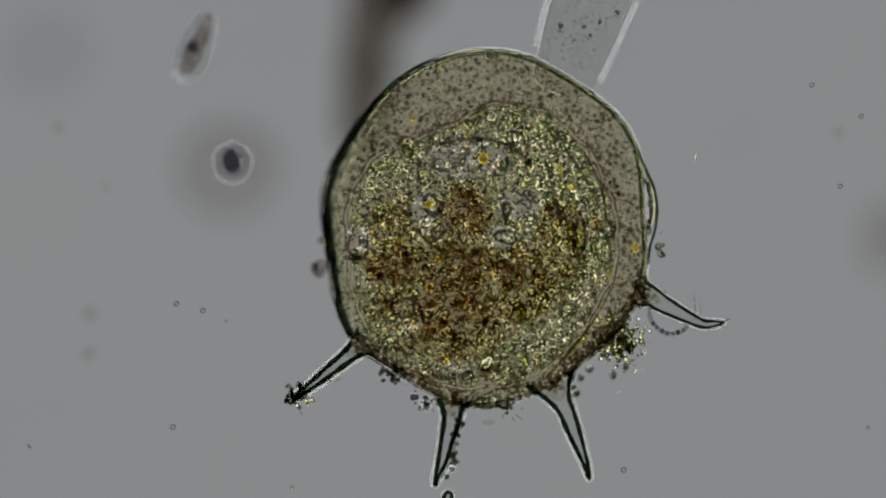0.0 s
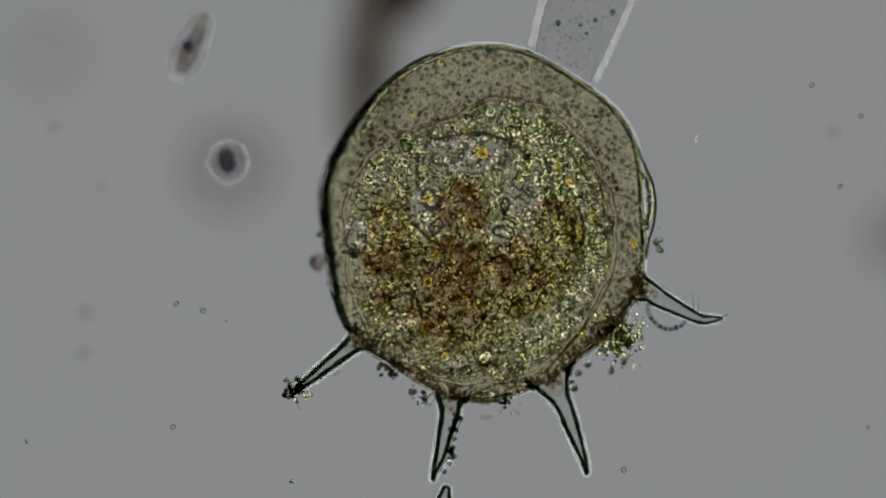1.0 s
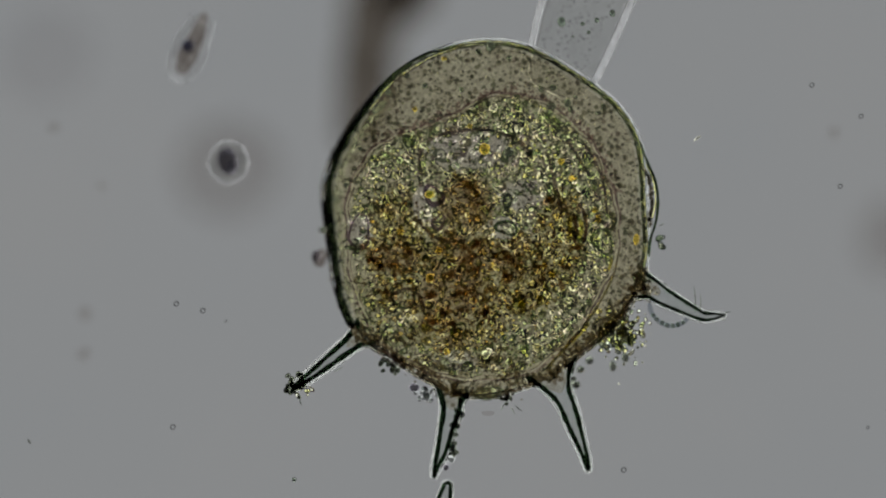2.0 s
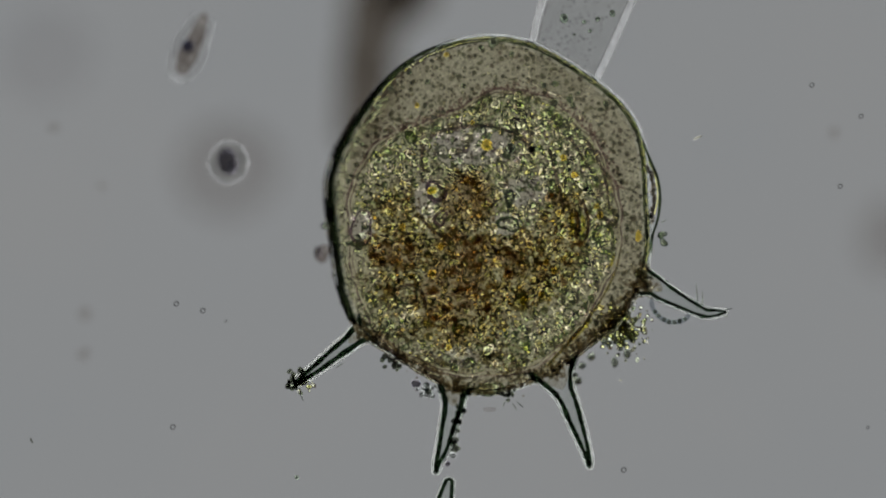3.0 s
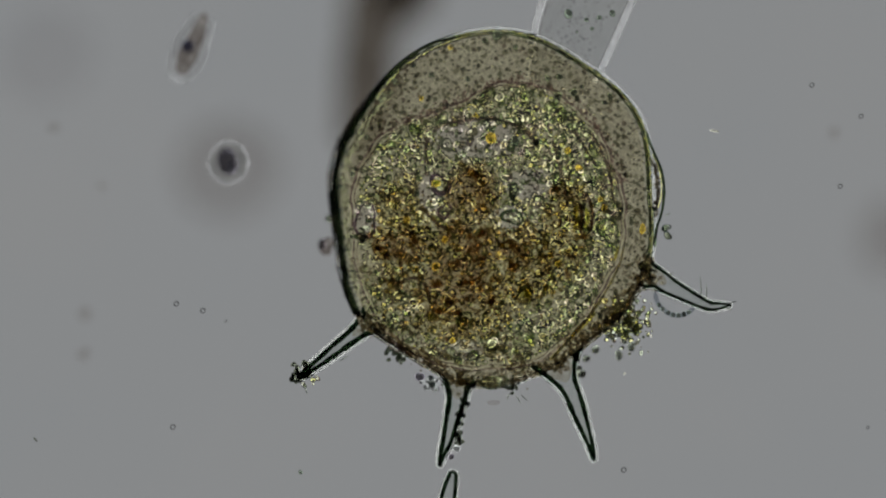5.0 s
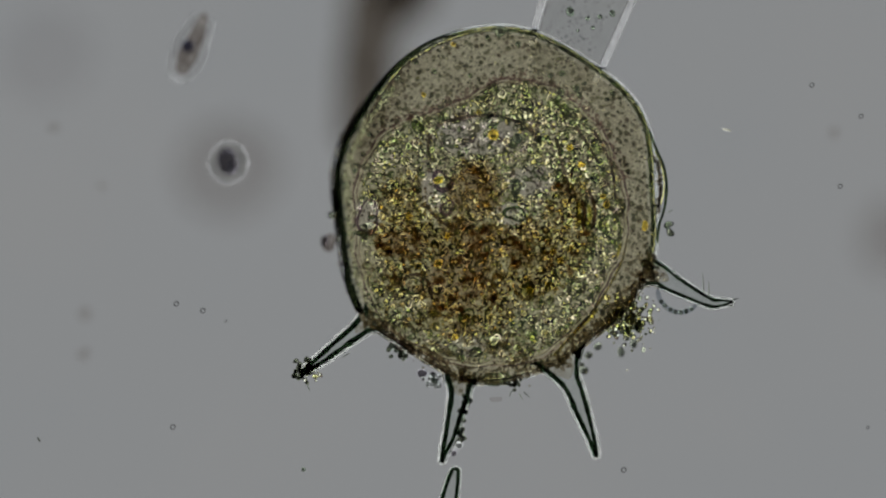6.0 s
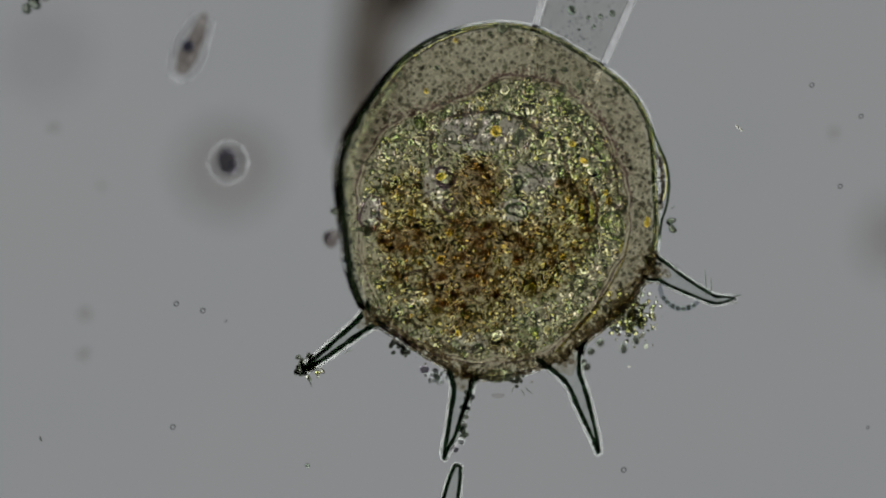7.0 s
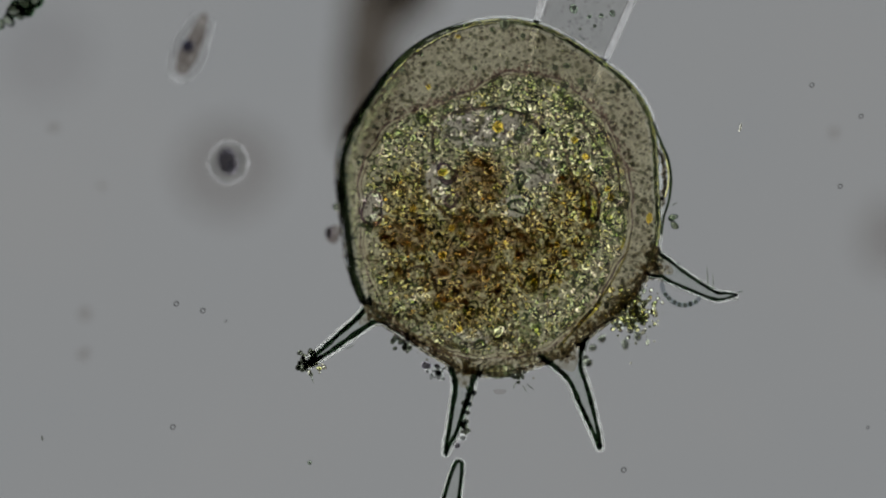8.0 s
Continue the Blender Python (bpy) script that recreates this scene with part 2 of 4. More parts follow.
MILKY = tinted("milky_plasm", (0.35, (0.8, 0.81, 0.81)), (0.65, (0.92, 0.92, 0.91)), scale=12.0)
MOSS = refractile("dark_green_grains", (0.46, 0.49, 0.42), (0.82, 0.84, 0.76), 1.15, per_piece=True)
EDGE = stained("blue_grey_tint", (0.66, 0.69, 0.72), (0.9, 0.91, 0.92), (0.76, 0.78, 0.8))
DIRT = tinted("brown_dirt", (0.3, (0.42, 0.38, 0.33)), (0.7, (0.68, 0.64, 0.6)), scale=5.0)
SMUDGE = tinted("grey_smudge", (0.3, (0.84, 0.82, 0.81)), (0.7, (0.92, 0.91, 0.9)), scale=3.0)
HAZE = tinted("faint_haze", (0.3, (0.935, 0.93, 0.93)), (0.7, (0.965, 0.96, 0.96)), scale=3.0)
FLECK = tinted("brown_fleck", (0.3, (0.88, 0.86, 0.85)), (0.7, (0.95, 0.94, 0.93)), scale=20.0)
GLASS = refractile("slide_glass", (0.985, 0.99, 0.99), (0.995, 0.997, 0.997), 1.13, 0.7)
FILTER = refractile("mottled_filter_glass", (0.98, 0.983, 0.993), (1, 0.993, 0.993), 1.13, 0.55)
BLUE = refractile("blue_black_plasm", (0.2, 0.2, 0.25), (0.6, 0.57, 0.57), 1.1, 42.0)
INK = tinted("ink_blue_plasm", (0.3, (0.36, 0.38, 0.5)), (0.7, (0.56, 0.58, 0.68)), scale=30.0)
TAN = tinted("tan_plasm", (0.4, (0.5, 0.45, 0.42)), (0.6, (0.92, 0.89, 0.86)), scale=36.0)


# ---- tools ----
def at(u, v, z=0.0):
    """A place in the water by the stage's divisions of 2 mm at the plane of focus, u to the right, v towards the viewer."""
    k = (FOCUS - z) / FOCUS * 0.002
    return Vector(((u - 784) * k, (441 - v) * k, z))


def own(u, v, z=0.0):
    """A place in the amoeba's own space, in the same divisions."""
    return Vector(((u - 875) * 0.002, (372 - v) * 0.002, z))


def mesh_from(name, verts, faces, material, smooth=True):
    me = bpy.data.meshes.new(name)
    me.from_pydata([tuple(v) for v in verts], [], [tuple(f) for f in faces])
    if smooth:
        me.polygons.foreach_set("use_smooth", [True] * len(me.polygons))
    me.materials.append(material)
    me.update()
    return me


def part(name, me, parent, label="", kind=""):
    ob = new(name, me)
    ob.parent = parent
    return tagged(ob, label, kind=kind)


def ico(sub):
    bm = bmesh.new()
    bmesh.ops.create_icosphere(bm, subdivisions=sub, radius=1)
    v = np.array([x.co[:] for x in bm.verts])
    f = np.array([[x.index for x in fc.verts] for fc in bm.faces])
    bm.free()
    return v, f


ICO1, ICO2, ICO3 = ico(2), ico(3), ico(4)


def lump(rng, shape=ICO1, rough=0.2, stretch=0.25):
    """A slightly uneven bead of unit size."""
    v, f = shape
    k = rng.normal(size=(3, 3)) * rough
    w = v * (1 + (np.sin(v @ k.T * 9 + rng.uniform(0, 6, 3)).sum(1) * rough * 0.5))[:, None]
    w = w * (1 + rng.uniform(-stretch, stretch, 3))
    q, _ = np.linalg.qr(rng.normal(size=(3, 3)))
    return w @ (q * np.sign(np.linalg.det(q))).T, f


def beads(name, rng, spots, material, shape=ICO1, stretch=0.25, rough=0.2):
    """Many beads in one mesh: spots are rows of x, y, z, radius."""
    vs, fs, n = [], [], 0
    for x, y, z, r in spots:
        v, f = lump(rng, shape, rough * rng.uniform(0.3, 1.4), stretch * rng.uniform(0.4, 1.3))
        vs.append(v * r + (x, y, z))
        fs.append(f + n)
        n += len(v)
    return mesh_from(name, np.concatenate(vs), np.concatenate(fs), material)


def kinds(name, seed, material, count=8, shape=ICO1, stretch=0.25):
    """A few uneven unit beads, to be shared by many pieces."""
    rng = np.random.default_rng(seed)
    return [mesh_from(name, *lump(rng, shape, stretch=stretch), material) for _ in range(count)]


def scatter(name, meshes, spots, parent, label="", tall=1.0):
    """Each spot (x, y, z, radius) becomes a piece of its own."""
    for k, (x, y, z, r) in enumerate(spots):
        ob = part(name, meshes[k % len(meshes)], parent, label)
        ob.location, ob.scale = (x, y, z), (r, r, r * tall)
        ob.rotation_euler = (0, 0, k * 2.4)


def ring_shape(rng, thick, seg=14, sec=6, uneven=0.7):
    """A slightly uneven ring of unit radius."""
    a = np.arange(seg) * 2 * np.pi / seg
    b = np.arange(sec) * 2 * np.pi / sec
    rad = 1 + 0.16 * np.sin(2 * a + rng.uniform(0, 6)) + 0.1 * np.sin(3 * a + rng.uniform(0, 6))
    t = thick * (1 + uneven * np.sin(a + rng.uniform(0, 6)))
    x = (rad - thick)[:, None] + t[:, None] * np.cos(b)[None]
    v = np.stack([x * np.cos(a)[:, None], x * np.sin(a)[:, None], t[:, None] * np.sin(b)[None]], 2).reshape(-1, 3)
    i, j = np.meshgrid(np.arange(seg), np.arange(sec), indexing="ij")
    k, m = (i + 1) % seg, (j + 1) % sec
    f = np.stack([i * sec + j, k * sec + j, k * sec + m, i * sec + m], 2).reshape(-1, 4)
    return v, f


def rings(name, rng, spots, material, thick=0.26):
    """The skins of many vesicles in one mesh: spots are rows of x, y, z, radius."""
    vs, fs, n = [], [], 0
    for x, y, z, r in spots:
        v, f = ring_shape(rng, thick * rng.uniform(0.7, 1.3))
        vs.append(v * r + (x, y, z))
        fs.append(f + n)
        n += len(v)
    return mesh_from(name, np.concatenate(vs), np.concatenate(fs), material)


def vesicle_kinds(name, seed, skin, fill, count=8, thick=0.28, lens=0.62):
    """A few whole vesicles of unit size: a dark skin round a clear drop, to be shared by many pieces."""
    rng = np.random.default_rng(seed)
    out = []
    for _ in range(count):
        v, f = ring_shape(rng, thick * rng.uniform(0.8, 1.2), 20, 8)
        w, g = lump(rng, ICO1, 0.1, 0.12)
        me = mesh_from(name, np.concatenate([v, w * lens]), f.tolist() + (g + len(v)).tolist(), skin)
        me.materials.append(fill)
        me.polygons.foreach_set("material_index", [0] * len(f) + [1] * len(g))
        me.update()
        out.append(me)
    return out


def fourier(co, th):
    r = np.full_like(th, co[0])
    for k in range(1, (len(co) + 1) // 2):
        r = r + co[2 * k - 1] * np.cos(k * th) + co[2 * k] * np.sin(k * th)
    return r


OUTER = (0.5997, -0.0092, 0.0064, -0.022, 0.0066, 0.0025, -0.0001, 0, -0.0007, -0.0032, -0.0015, -0.0086, -0.0042, -0.0017, 0.0025, 0.0004, -0.0045)
INNER = (0.4883, -0.0248, -0.0683, -0.0069, 0.0238, -0.0086, 0.0078, 0.0024, -0.0121, 0.0082, 0.006, -0.0024, -0.0033, -0.0008, -0.0027)


FLARES = ((-2.415, 12, 17), (-1.784, 12, 16), (-1.19, 12, 18), (-0.405, 12, 13))


def flare(th, share=1.0, limit=1e9):
    """How far the wall draws out towards each spine (angle, height and width in divisions)."""
    out = np.zeros_like(th)
    for a, h, w in FLARES:
        s = np.abs((th - a + np.pi) % (2 * np.pi) - np.pi) * 300
        out = out + np.minimum(h * share * np.exp(-np.sqrt(s * s + 4) / (w * share ** 0.5)), limit) * 0.002
    return out


def lifted(p):
    """The body leans: one flank of the outline rises out of the plane of focus, and narrows as much as it comes nearer."""
    x, y, z = p
    th, r = math.atan2(y, x), math.hypot(x, y)
    h = LEAN * max(0.0, math.cos(th - 2.95)) ** 3 * min(1.0, r / 0.6) ** 4
    k = (FOCUS - h) / FOCUS
    return (x + 0.182) * k - 0.182, (y + 0.138) * k - 0.138, z + h


LEAN = 0.7


def cap_surface(outline, up, down, power=0.7, nt=192, nu=28, extra=None):
    """A closed cushion over an outline r(theta), widest at z = 0; extra(theta) is drawn out at the widest part alone."""
    th = np.linspace(0, 2 * np.pi, nt, endpoint=False)
    r = outline(th)
    e = extra(th) if extra else 0 * th
    verts, faces = [], []
    for i in range(1, nu):
        q = 1 - 2 * i / nu
        phi = np.pi / 2 * (math.copysign(abs(q) ** 1.5, q) if extra else q)
        c, s = np.cos(phi) ** power, np.sin(phi)
        z = (up if s > 0 else down) * s
        rr = r * c + e * c ** (60 if s > 0 else 14)
        verts += list(zip(rr * np.cos(th), rr * np.sin(th), np.full(nt, z)))
    for i in range(nu - 2):
        for j in range(nt):
            k = (j + 1) % nt
            faces.append((i * nt + j, (i + 1) * nt + j, (i + 1) * nt + k, i * nt + k))
    verts += [(0, 0, up), (0, 0, -down)]
    top, low, last = len(verts) - 2, len(verts) - 1, (nu - 2) * nt
    for j in range(nt):
        k = (j + 1) % nt
        faces.append((top, j, k))
        faces.append((low, last + k, last + j))
    return [lifted(v) for v in verts], faces


def curve_points(ctrl, n):
    """A smooth line through control rows (any number of columns)."""
    c = np.array([list(x) for x in ctrl], float)
    c = np.vstack([2 * c[0] - c[1], c, 2 * c[-1] - c[-2]])
    out = []
    m = len(c) - 3
    for i in range(n):
        t = i / (n - 1) * m
        k = min(int(t), m - 1)
        t -= k
        p0, p1, p2, p3 = c[k:k + 4]
        out.append(0.5 * (2 * p1 + (p2 - p0) * t + (2 * p0 - 5 * p1 + 4 * p2 - p3) * t * t + (3 * p1 - p0 - 3 * p2 + p3) * t ** 3))
    return np.array(out)


def tube_mesh(name, rows, material, wall=0.0, n=40, seg=20, rng=None, uneven=0.0, closed=False, flat=1.0, open_base=False):
    """A round tube along rows of x, y, z, radius, with rounded ends; wall > 0 makes it hollow."""
    p = curve_points(rows, n)
    if closed:
        p = np.array([list(x) for x in rows], float)
        n = len(p)
    verts, faces = [], []

    def skin(shrink, flip, trim):
        start = len(verts)
        q = p.copy()
        thin = np.clip(0.45 + np.arange(n) / (0.3 * n), 0, 1) if open_base else 1.0
        q[:, 3] = np.maximum(q[:, 3] - shrink * thin, 0.0005)
        for i in range(n):
            if closed:
                d = q[(i + 1) % n, :3] - q[i - 1, :3]
            else:
                d = q[min(i + 1, n - 1), :3] - q[max(i - 1, 0), :3]
            d = d / np.linalg.norm(d)
            side = np.cross(d, (0, 0, 1))
            side /= np.linalg.norm(side)
            upv = np.cross(side, d)
            e = 1.0
            if not closed:
                s = min(i, n - 1 - i)
                if s < 3 and not (open_base and i < 3):
                    e = (0.35, 0.75, 0.94)[s]
            off = -d * trim if i == n - 1 else (d * trim if i == 0 and not open_base else 0 * d)
            for j in range(seg):
                a = 2 * np.pi * j / seg
                w = 1 + (uneven * noise.noise((q[i, 0] * 30 + np.cos(a), q[i, 1] * 30 + np.sin(a), shrink)) if uneven else 0)
                verts.append(q[i, :3] + off + (side * np.cos(a) + upv * np.sin(a) * flat) * q[i, 3] * e * w)
        rings = n if closed else n - 1
        for i in range(rings):
            for j in range(seg):
                a, b = start + i * seg + j, start + i * seg + (j + 1) % seg
                c, d2 = start + (i + 1) % n * seg + (j + 1) % seg, start + (i + 1) % n * seg + j
                faces.append((a, b, c, d2) if flip else (a, d2, c, b))
        if not closed:
            a = tuple(range(start, start + seg))
            b = tuple(range(start + (n - 1) * seg, start + n * seg))
            if not open_base:
                faces.append(a[::-1] if flip else a)
            faces.append(b if flip else b[::-1])

    skin(0.0, False, 0.0)
    if wall:
        skin(wall, True, wall)
        if open_base:
            k = n * seg
            for j in range(seg):
                j2 = (j + 1) % seg
                faces.append((j, j2, k + j2, k + j))
    return mesh_from(name, verts, faces, material)


def fringe_mesh(name, path, width, closed=True, material=None):
    """A clear prism along a line of x, y, z, on the right of the way; stands in for an optical halo."""
    p = np.array([list(x) for x in path], float)
    n = len(p)
    verts, faces = [], []
    for i in range(n):
        d = p[(i + 1) % n] - p[i - 1] if closed else p[min(i + 1, n - 1)] - p[max(i - 1, 0)]
        d = d / np.linalg.norm(d)
        side = np.array((d[1], -d[0], 0.0))
        wide = width[i] if isinstance(width, np.ndarray) else width
        out = p[i] + side * wide
        verts += [p[i], (p[i] + out) / 2 + np.array((0, 0, wide * 0.53)), out]
    for i in range(n if closed else n - 1):
        a, b = 3 * i, 3 * ((i + 1) % n)
        faces += [(a + k, a + (k + 1) % 3, b + (k + 1) % 3, b + k) for k in range(3)]
    if not closed:
        faces += [(0, 2, 1), (3 * n - 3, 3 * n - 2, 3 * n - 1)]
    return mesh_from(name, verts, faces, material or BRIGHT_HALO, smooth=False)


def tube_outline(rows, n=44):
    """The outline of a tube in plan, from its base round the tip and back, with the outside to the right."""
    p = curve_points(rows, n)
    d = np.gradient(p[:, :2], axis=0)
    d /= np.linalg.norm(d, axis=1)[:, None]
    left = np.stack([-d[:, 1], d[:, 0]], 1)
    a = p[:, :2] + left * p[:, 3:4]
    b = p[:, :2] - left * p[:, 3:4]
    arc = np.linspace(-np.pi / 2, np.pi / 2, 9)[1:-1, None]
    tip = p[-1, :2] + (d[-1] * np.cos(arc) * 0.7 + left[-1] * np.sin(arc)) * p[-1, 3]
    line = np.vstack([b, tip, a[::-1]])
    return [(x, y, float(p[0, 2])) for x, y in line]


# ---- the glass slide ----
def glass_plate(name, label, size, top, thick, category, material):
    bm = bmesh.new()
    bmesh.ops.create_cube(bm, size=1, matrix=Matrix.Translation((0, 0, top - thick / 2)) @ Matrix.Diagonal((*size, thick, 1)))
    bmesh.ops.bevel(bm, geom=bm.edges[:], offset=thick * 0.2, segments=2, affect="EDGES")
    me = bpy.data.meshes.new(name)
    bm.to_mesh(me)
    bm.free()
    me.materials.append(material)
    return tagged(new(name, me), label, category, kind="structure")


FILTER_TOP = -10.3


def build_slide():
    glass_plate("ground", "clear glass microscope slide under the water", (13, 9), SLIDE_TOP, 0.6, "slide", GLASS)
    # unseen plate, added to carry the dirt; its mottled tint varies the field
    glass_plate("filter_glass", "added unseen glass plate over the condenser lamp", (20, 20), FILTER_TOP, 0.25, "filter", FILTER)


build_slide()


def build_glow_ring():
    """An added glowing ring, out of view round the plain middle of the field, to brighten halos and drops."""
    verts, faces, n = [], [], 96
    for r, z in ((4.3, 0.0), (9.9, 0.0), (9.9, -0.3), (4.3, -0.3)):
        verts += [(r * math.cos(2 * math.pi * j / n), r * math.sin(2 * math.pi * j / n), z) for j in range(n)]
    for i in range(4):
        for j in range(n):
            a, b = i * n, (i + 1) % 4 * n
            faces.append((a + j, b + j, b + (j + 1) % n, a + (j + 1) % n))
    ob = new("glow_ring", mesh_from("glow_ring", verts, faces, RING_GLOW, smooth=False))
    ob.location = (0, 0, -14)
    tagged(ob, "added glowing ring below, out of view, that brightens halos and drops", "lamp")


build_glow_ring()


# ---- the shelled amoeba ----
amoeba = tagged(new("shelled_amoeba"), "olive-brown shelled amoeba with hollow spines on the slide", "amoeba")


def build_shell():
    def outer(th):
        return fourier(OUTER, th)

    def inner(th):
        rough = np.array([0.004 * noise.noise((math.cos(t) * 12, math.sin(t) * 12, 0.5)) + 0.003 * noise.noise((math.cos(t) * 40, math.sin(t) * 40, 4.0)) for t in th])
        return fourier(OUTER, th) + rough - 0.013 - 0.004 * np.clip(np.cos(th - 3.2), 0, 1) ** 2 - 0.004 * np.clip(np.cos(th + 2.05), 0, 1) ** 8

    v1, f1 = cap_surface(outer, 0.34, 0.13, nt=480, nu=48, extra=flare)
    v2, f2 = cap_surface(inner, 0.31, 0.11, nt=480, nu=48, extra=lambda th: flare(th, 0.75))
    faces = f1 + [tuple(i + len(v1) for i in f[::-1]) for f in f2]
    shell = part("shell", mesh_from("shell", v1 + v2, faces, SHELL), amoeba, "thin translucent olive shell wall with dark edge")
    # the wall's edge-on darkness, put into tinted tubes, widest on the raised flank
    cuts = sorted(a for a, h, w in FLARES)
    for lo, hi in zip(cuts, cuts[1:] + [cuts[0] + 2 * np.pi]):
        th = np.linspace(lo + 0.062, hi - 0.062, max(30, int((hi - lo) * 60)))
        rows = []
        for t, a in zip(th, outer(th) + flare(th, 1.0, 13)):
            k = max(0.0, math.cos(t - 3.15)) ** 2
            w = (0.0044 - 0.003 * max(0.0, -math.sin(t)) + 0.0008 * max(0.0, math.cos(t)) + 0.011 * k) * (1 + 0.25 * noise.noise((math.cos(t) * 14, math.sin(t) * 14, 2.0)))
            rows.append((*lifted(((a - w) * math.cos(t), (a - w) * math.sin(t), 0.0)), w))
        part("rim", tube_mesh("rim", rows, RIM, 0, 2 * len(rows), 10), shell, "dark green rim line for the shell wall's edge-on darkness")
    for off, w, mat, label in ((0.0165, 0.0036, RIM, "dark green inner line of the shell edge"), (0.0105, 0.0013, LIME, "golden line in the shell edge")):
        rows = []
        for t in np.linspace(-0.36, 1.95, 170):
            a = float(outer(np.array([t]))[0]) - off - 0.002 * noise.noise((math.cos(t) * 20, math.sin(t) * 20, off * 50))
            wid = w * (1 + 0.5 * noise.noise((math.cos(t) * 40, math.sin(t) * 40, off * 90)))
            rows.append((a * math.cos(t), a * math.sin(t), 0.01, wid))
        part("rim", tube_mesh("rim", rows, mat, 0, 340, 8), shell, label)
    # the shell's bright halo, put in as an added prism along its outline
    for lo, hi in zip(cuts, cuts[1:] + [cuts[0] + 2 * np.pi]):
        th = np.linspace(lo + 0.075, hi - 0.075, max(12, int((hi - lo) * 76)))
        r = outer(th) + flare(th, 1.0, 13)
        path = [lifted((a * np.cos(t), a * np.sin(t), 0.0)) for a, t in zip(r, th)]
        part("slime_coat", fringe_mesh("slime_coat", path, 0.0095 + 0.002 * np.clip(np.cos(th - 3.1), 0, 1) ** 2, False), shell, "bright halo outline built as a clear prism")


def spine(rows, rib=0.0085, coat=0.0085):
    pts = [(*own(u, v), h * 0.002) for u, v, h in rows]
    ob = part("spine", tube_mesh("spine", pts, SPINE, 0.008, 44, 24, uneven=0.08, open_base=True), amoeba, "hollow tapering spine with dark walls")
    plug = [(x, y, z, r * k) for (x, y, z, r), k in zip(pts[:3], (0.8, 0.72, 0.2))]
    part("root_plasm", tube_mesh("root_plasm", plug, ROOT, 0, 30, 14, uneven=0.35), ob, "brownish plasm in the root of the spine")
    # dark tubes stand in for the wall's darkness where it is seen edge-on
    edge = tube_outline([(x, y, z, max(r - rib, 0.002)) for x, y, z, r in pts])
    n = len(edge)
    rim = [(*p, rib * (0.92 + 0.3 * noise.noise((p[0] * 22, p[1] * 22, 1.0)) + 0.35 * noise.noise((p[0] * 70, p[1] * 70, 4.0))) * (1.15 - 0.4 * min(1, min(k, n - 1 - k) / 44))) for k, p in enumerate(edge)]
    part("rib", tube_mesh("rib", rim, EDGE_DARK, 0, 130, 12, flat=1.0), ob, "dark green line for the spine wall's edge-on darkness")
    # the spine's bright halo, built as a prism
    part("slime_coat", fringe_mesh("slime_coat", tube_outline(pts), coat, False), ob, "bright halo outline built as a clear prism")


def build_spines():
    spine([(656, 571, 32), (641, 582, 19), (622, 598, 15), (595, 619, 13), (565, 643, 10.5), (532, 667, 7)], 0.0098)
    spine([(810, 674, 32), (808, 692, 22), (807, 710, 18.5), (798.5, 745, 15), (789, 785, 11.5), (780, 810, 7.5), (777, 825, 4.5)], 0.0096)
    spine([(981, 634, 50), (990, 657, 32), (1001, 680, 20), (1011, 700, 16.5), (1021, 728, 15), (1036, 770, 10.5), (1045, 797, 7.5), (1049, 815, 4.5)], 0.0092)
    spine([(1142, 489, 26), (1163, 496, 19), (1177, 506, 17.5), (1203, 520.5, 14.5), (1227, 533, 12), (1253, 545, 9.5), (1270, 545, 8), (1289, 543, 4)], 0.0068, 0.0055)


def inside(rng, outline, k=0.96):
    a = rng.uniform(0, 2 * np.pi)
    r = math.sqrt(rng.uniform(0, 1)) * k * float(fourier(outline, np.array([a]))[0])
    return r * math.cos(a), r * math.sin(a)


def globe(name, u, v, h, material, label="", z=0.05, flat=0.6, squash=1.0, turn=0.0, parent=None, rough=0.16):
    """One rounded body inside the amoeba."""
    w, f = lump(np.random.default_rng(u * 1000 + v), ICO2, rough, 0.08)
    ob = part(name, mesh_from(name, w * (h * 0.002, h * 0.002 * squash, h * 0.002 * flat), f, material), parent or amoeba, label)
    p = own(u, v, z)
    if z > 0.2:
        k = (FOCUS - z) / FOCUS
        p = Vector(((p.x + 0.182) * k - 0.182, (p.y + 0.138) * k - 0.138, z))
    ob.matrix_basis = Matrix.Translation(p) @ pose(0, 0, 0, 0, 0, turn)
    return ob


def reach(rows, x, y):
    """How deep a place lies in the nearest of some zones: below 1 is inside."""
    return min(math.hypot((x - (u - 875) * 0.002) / (a * 0.002), (y - (372 - v) * 0.002) / (b * 0.002)) for u, v, a, b in rows)


def packed(rng, count, outline, size, gap, test):
    """Places for close-packed bodies inside an outline: rows of x, y, radius."""
    got = np.zeros((count, 3))
    n, tries = 0, 0
    while n < count and tries < count * 40:
        tries += 1
        x, y = inside(rng, outline, 0.97)
        if not test(x, y):
            continue
        r = size(rng)
        if n and np.any(np.hypot(got[:n, 0] - x, got[:n, 1] - y) < gap * (got[:n, 2] + r)):
            continue
        got[n] = x, y, r
        n += 1
    return [tuple(q) for q in got[:n]]


def vesicle_size(rng):
    return (2.6 + 4.6 * rng.uniform() ** 1.6 + 6 * rng.uniform() ** 12) * 0.002


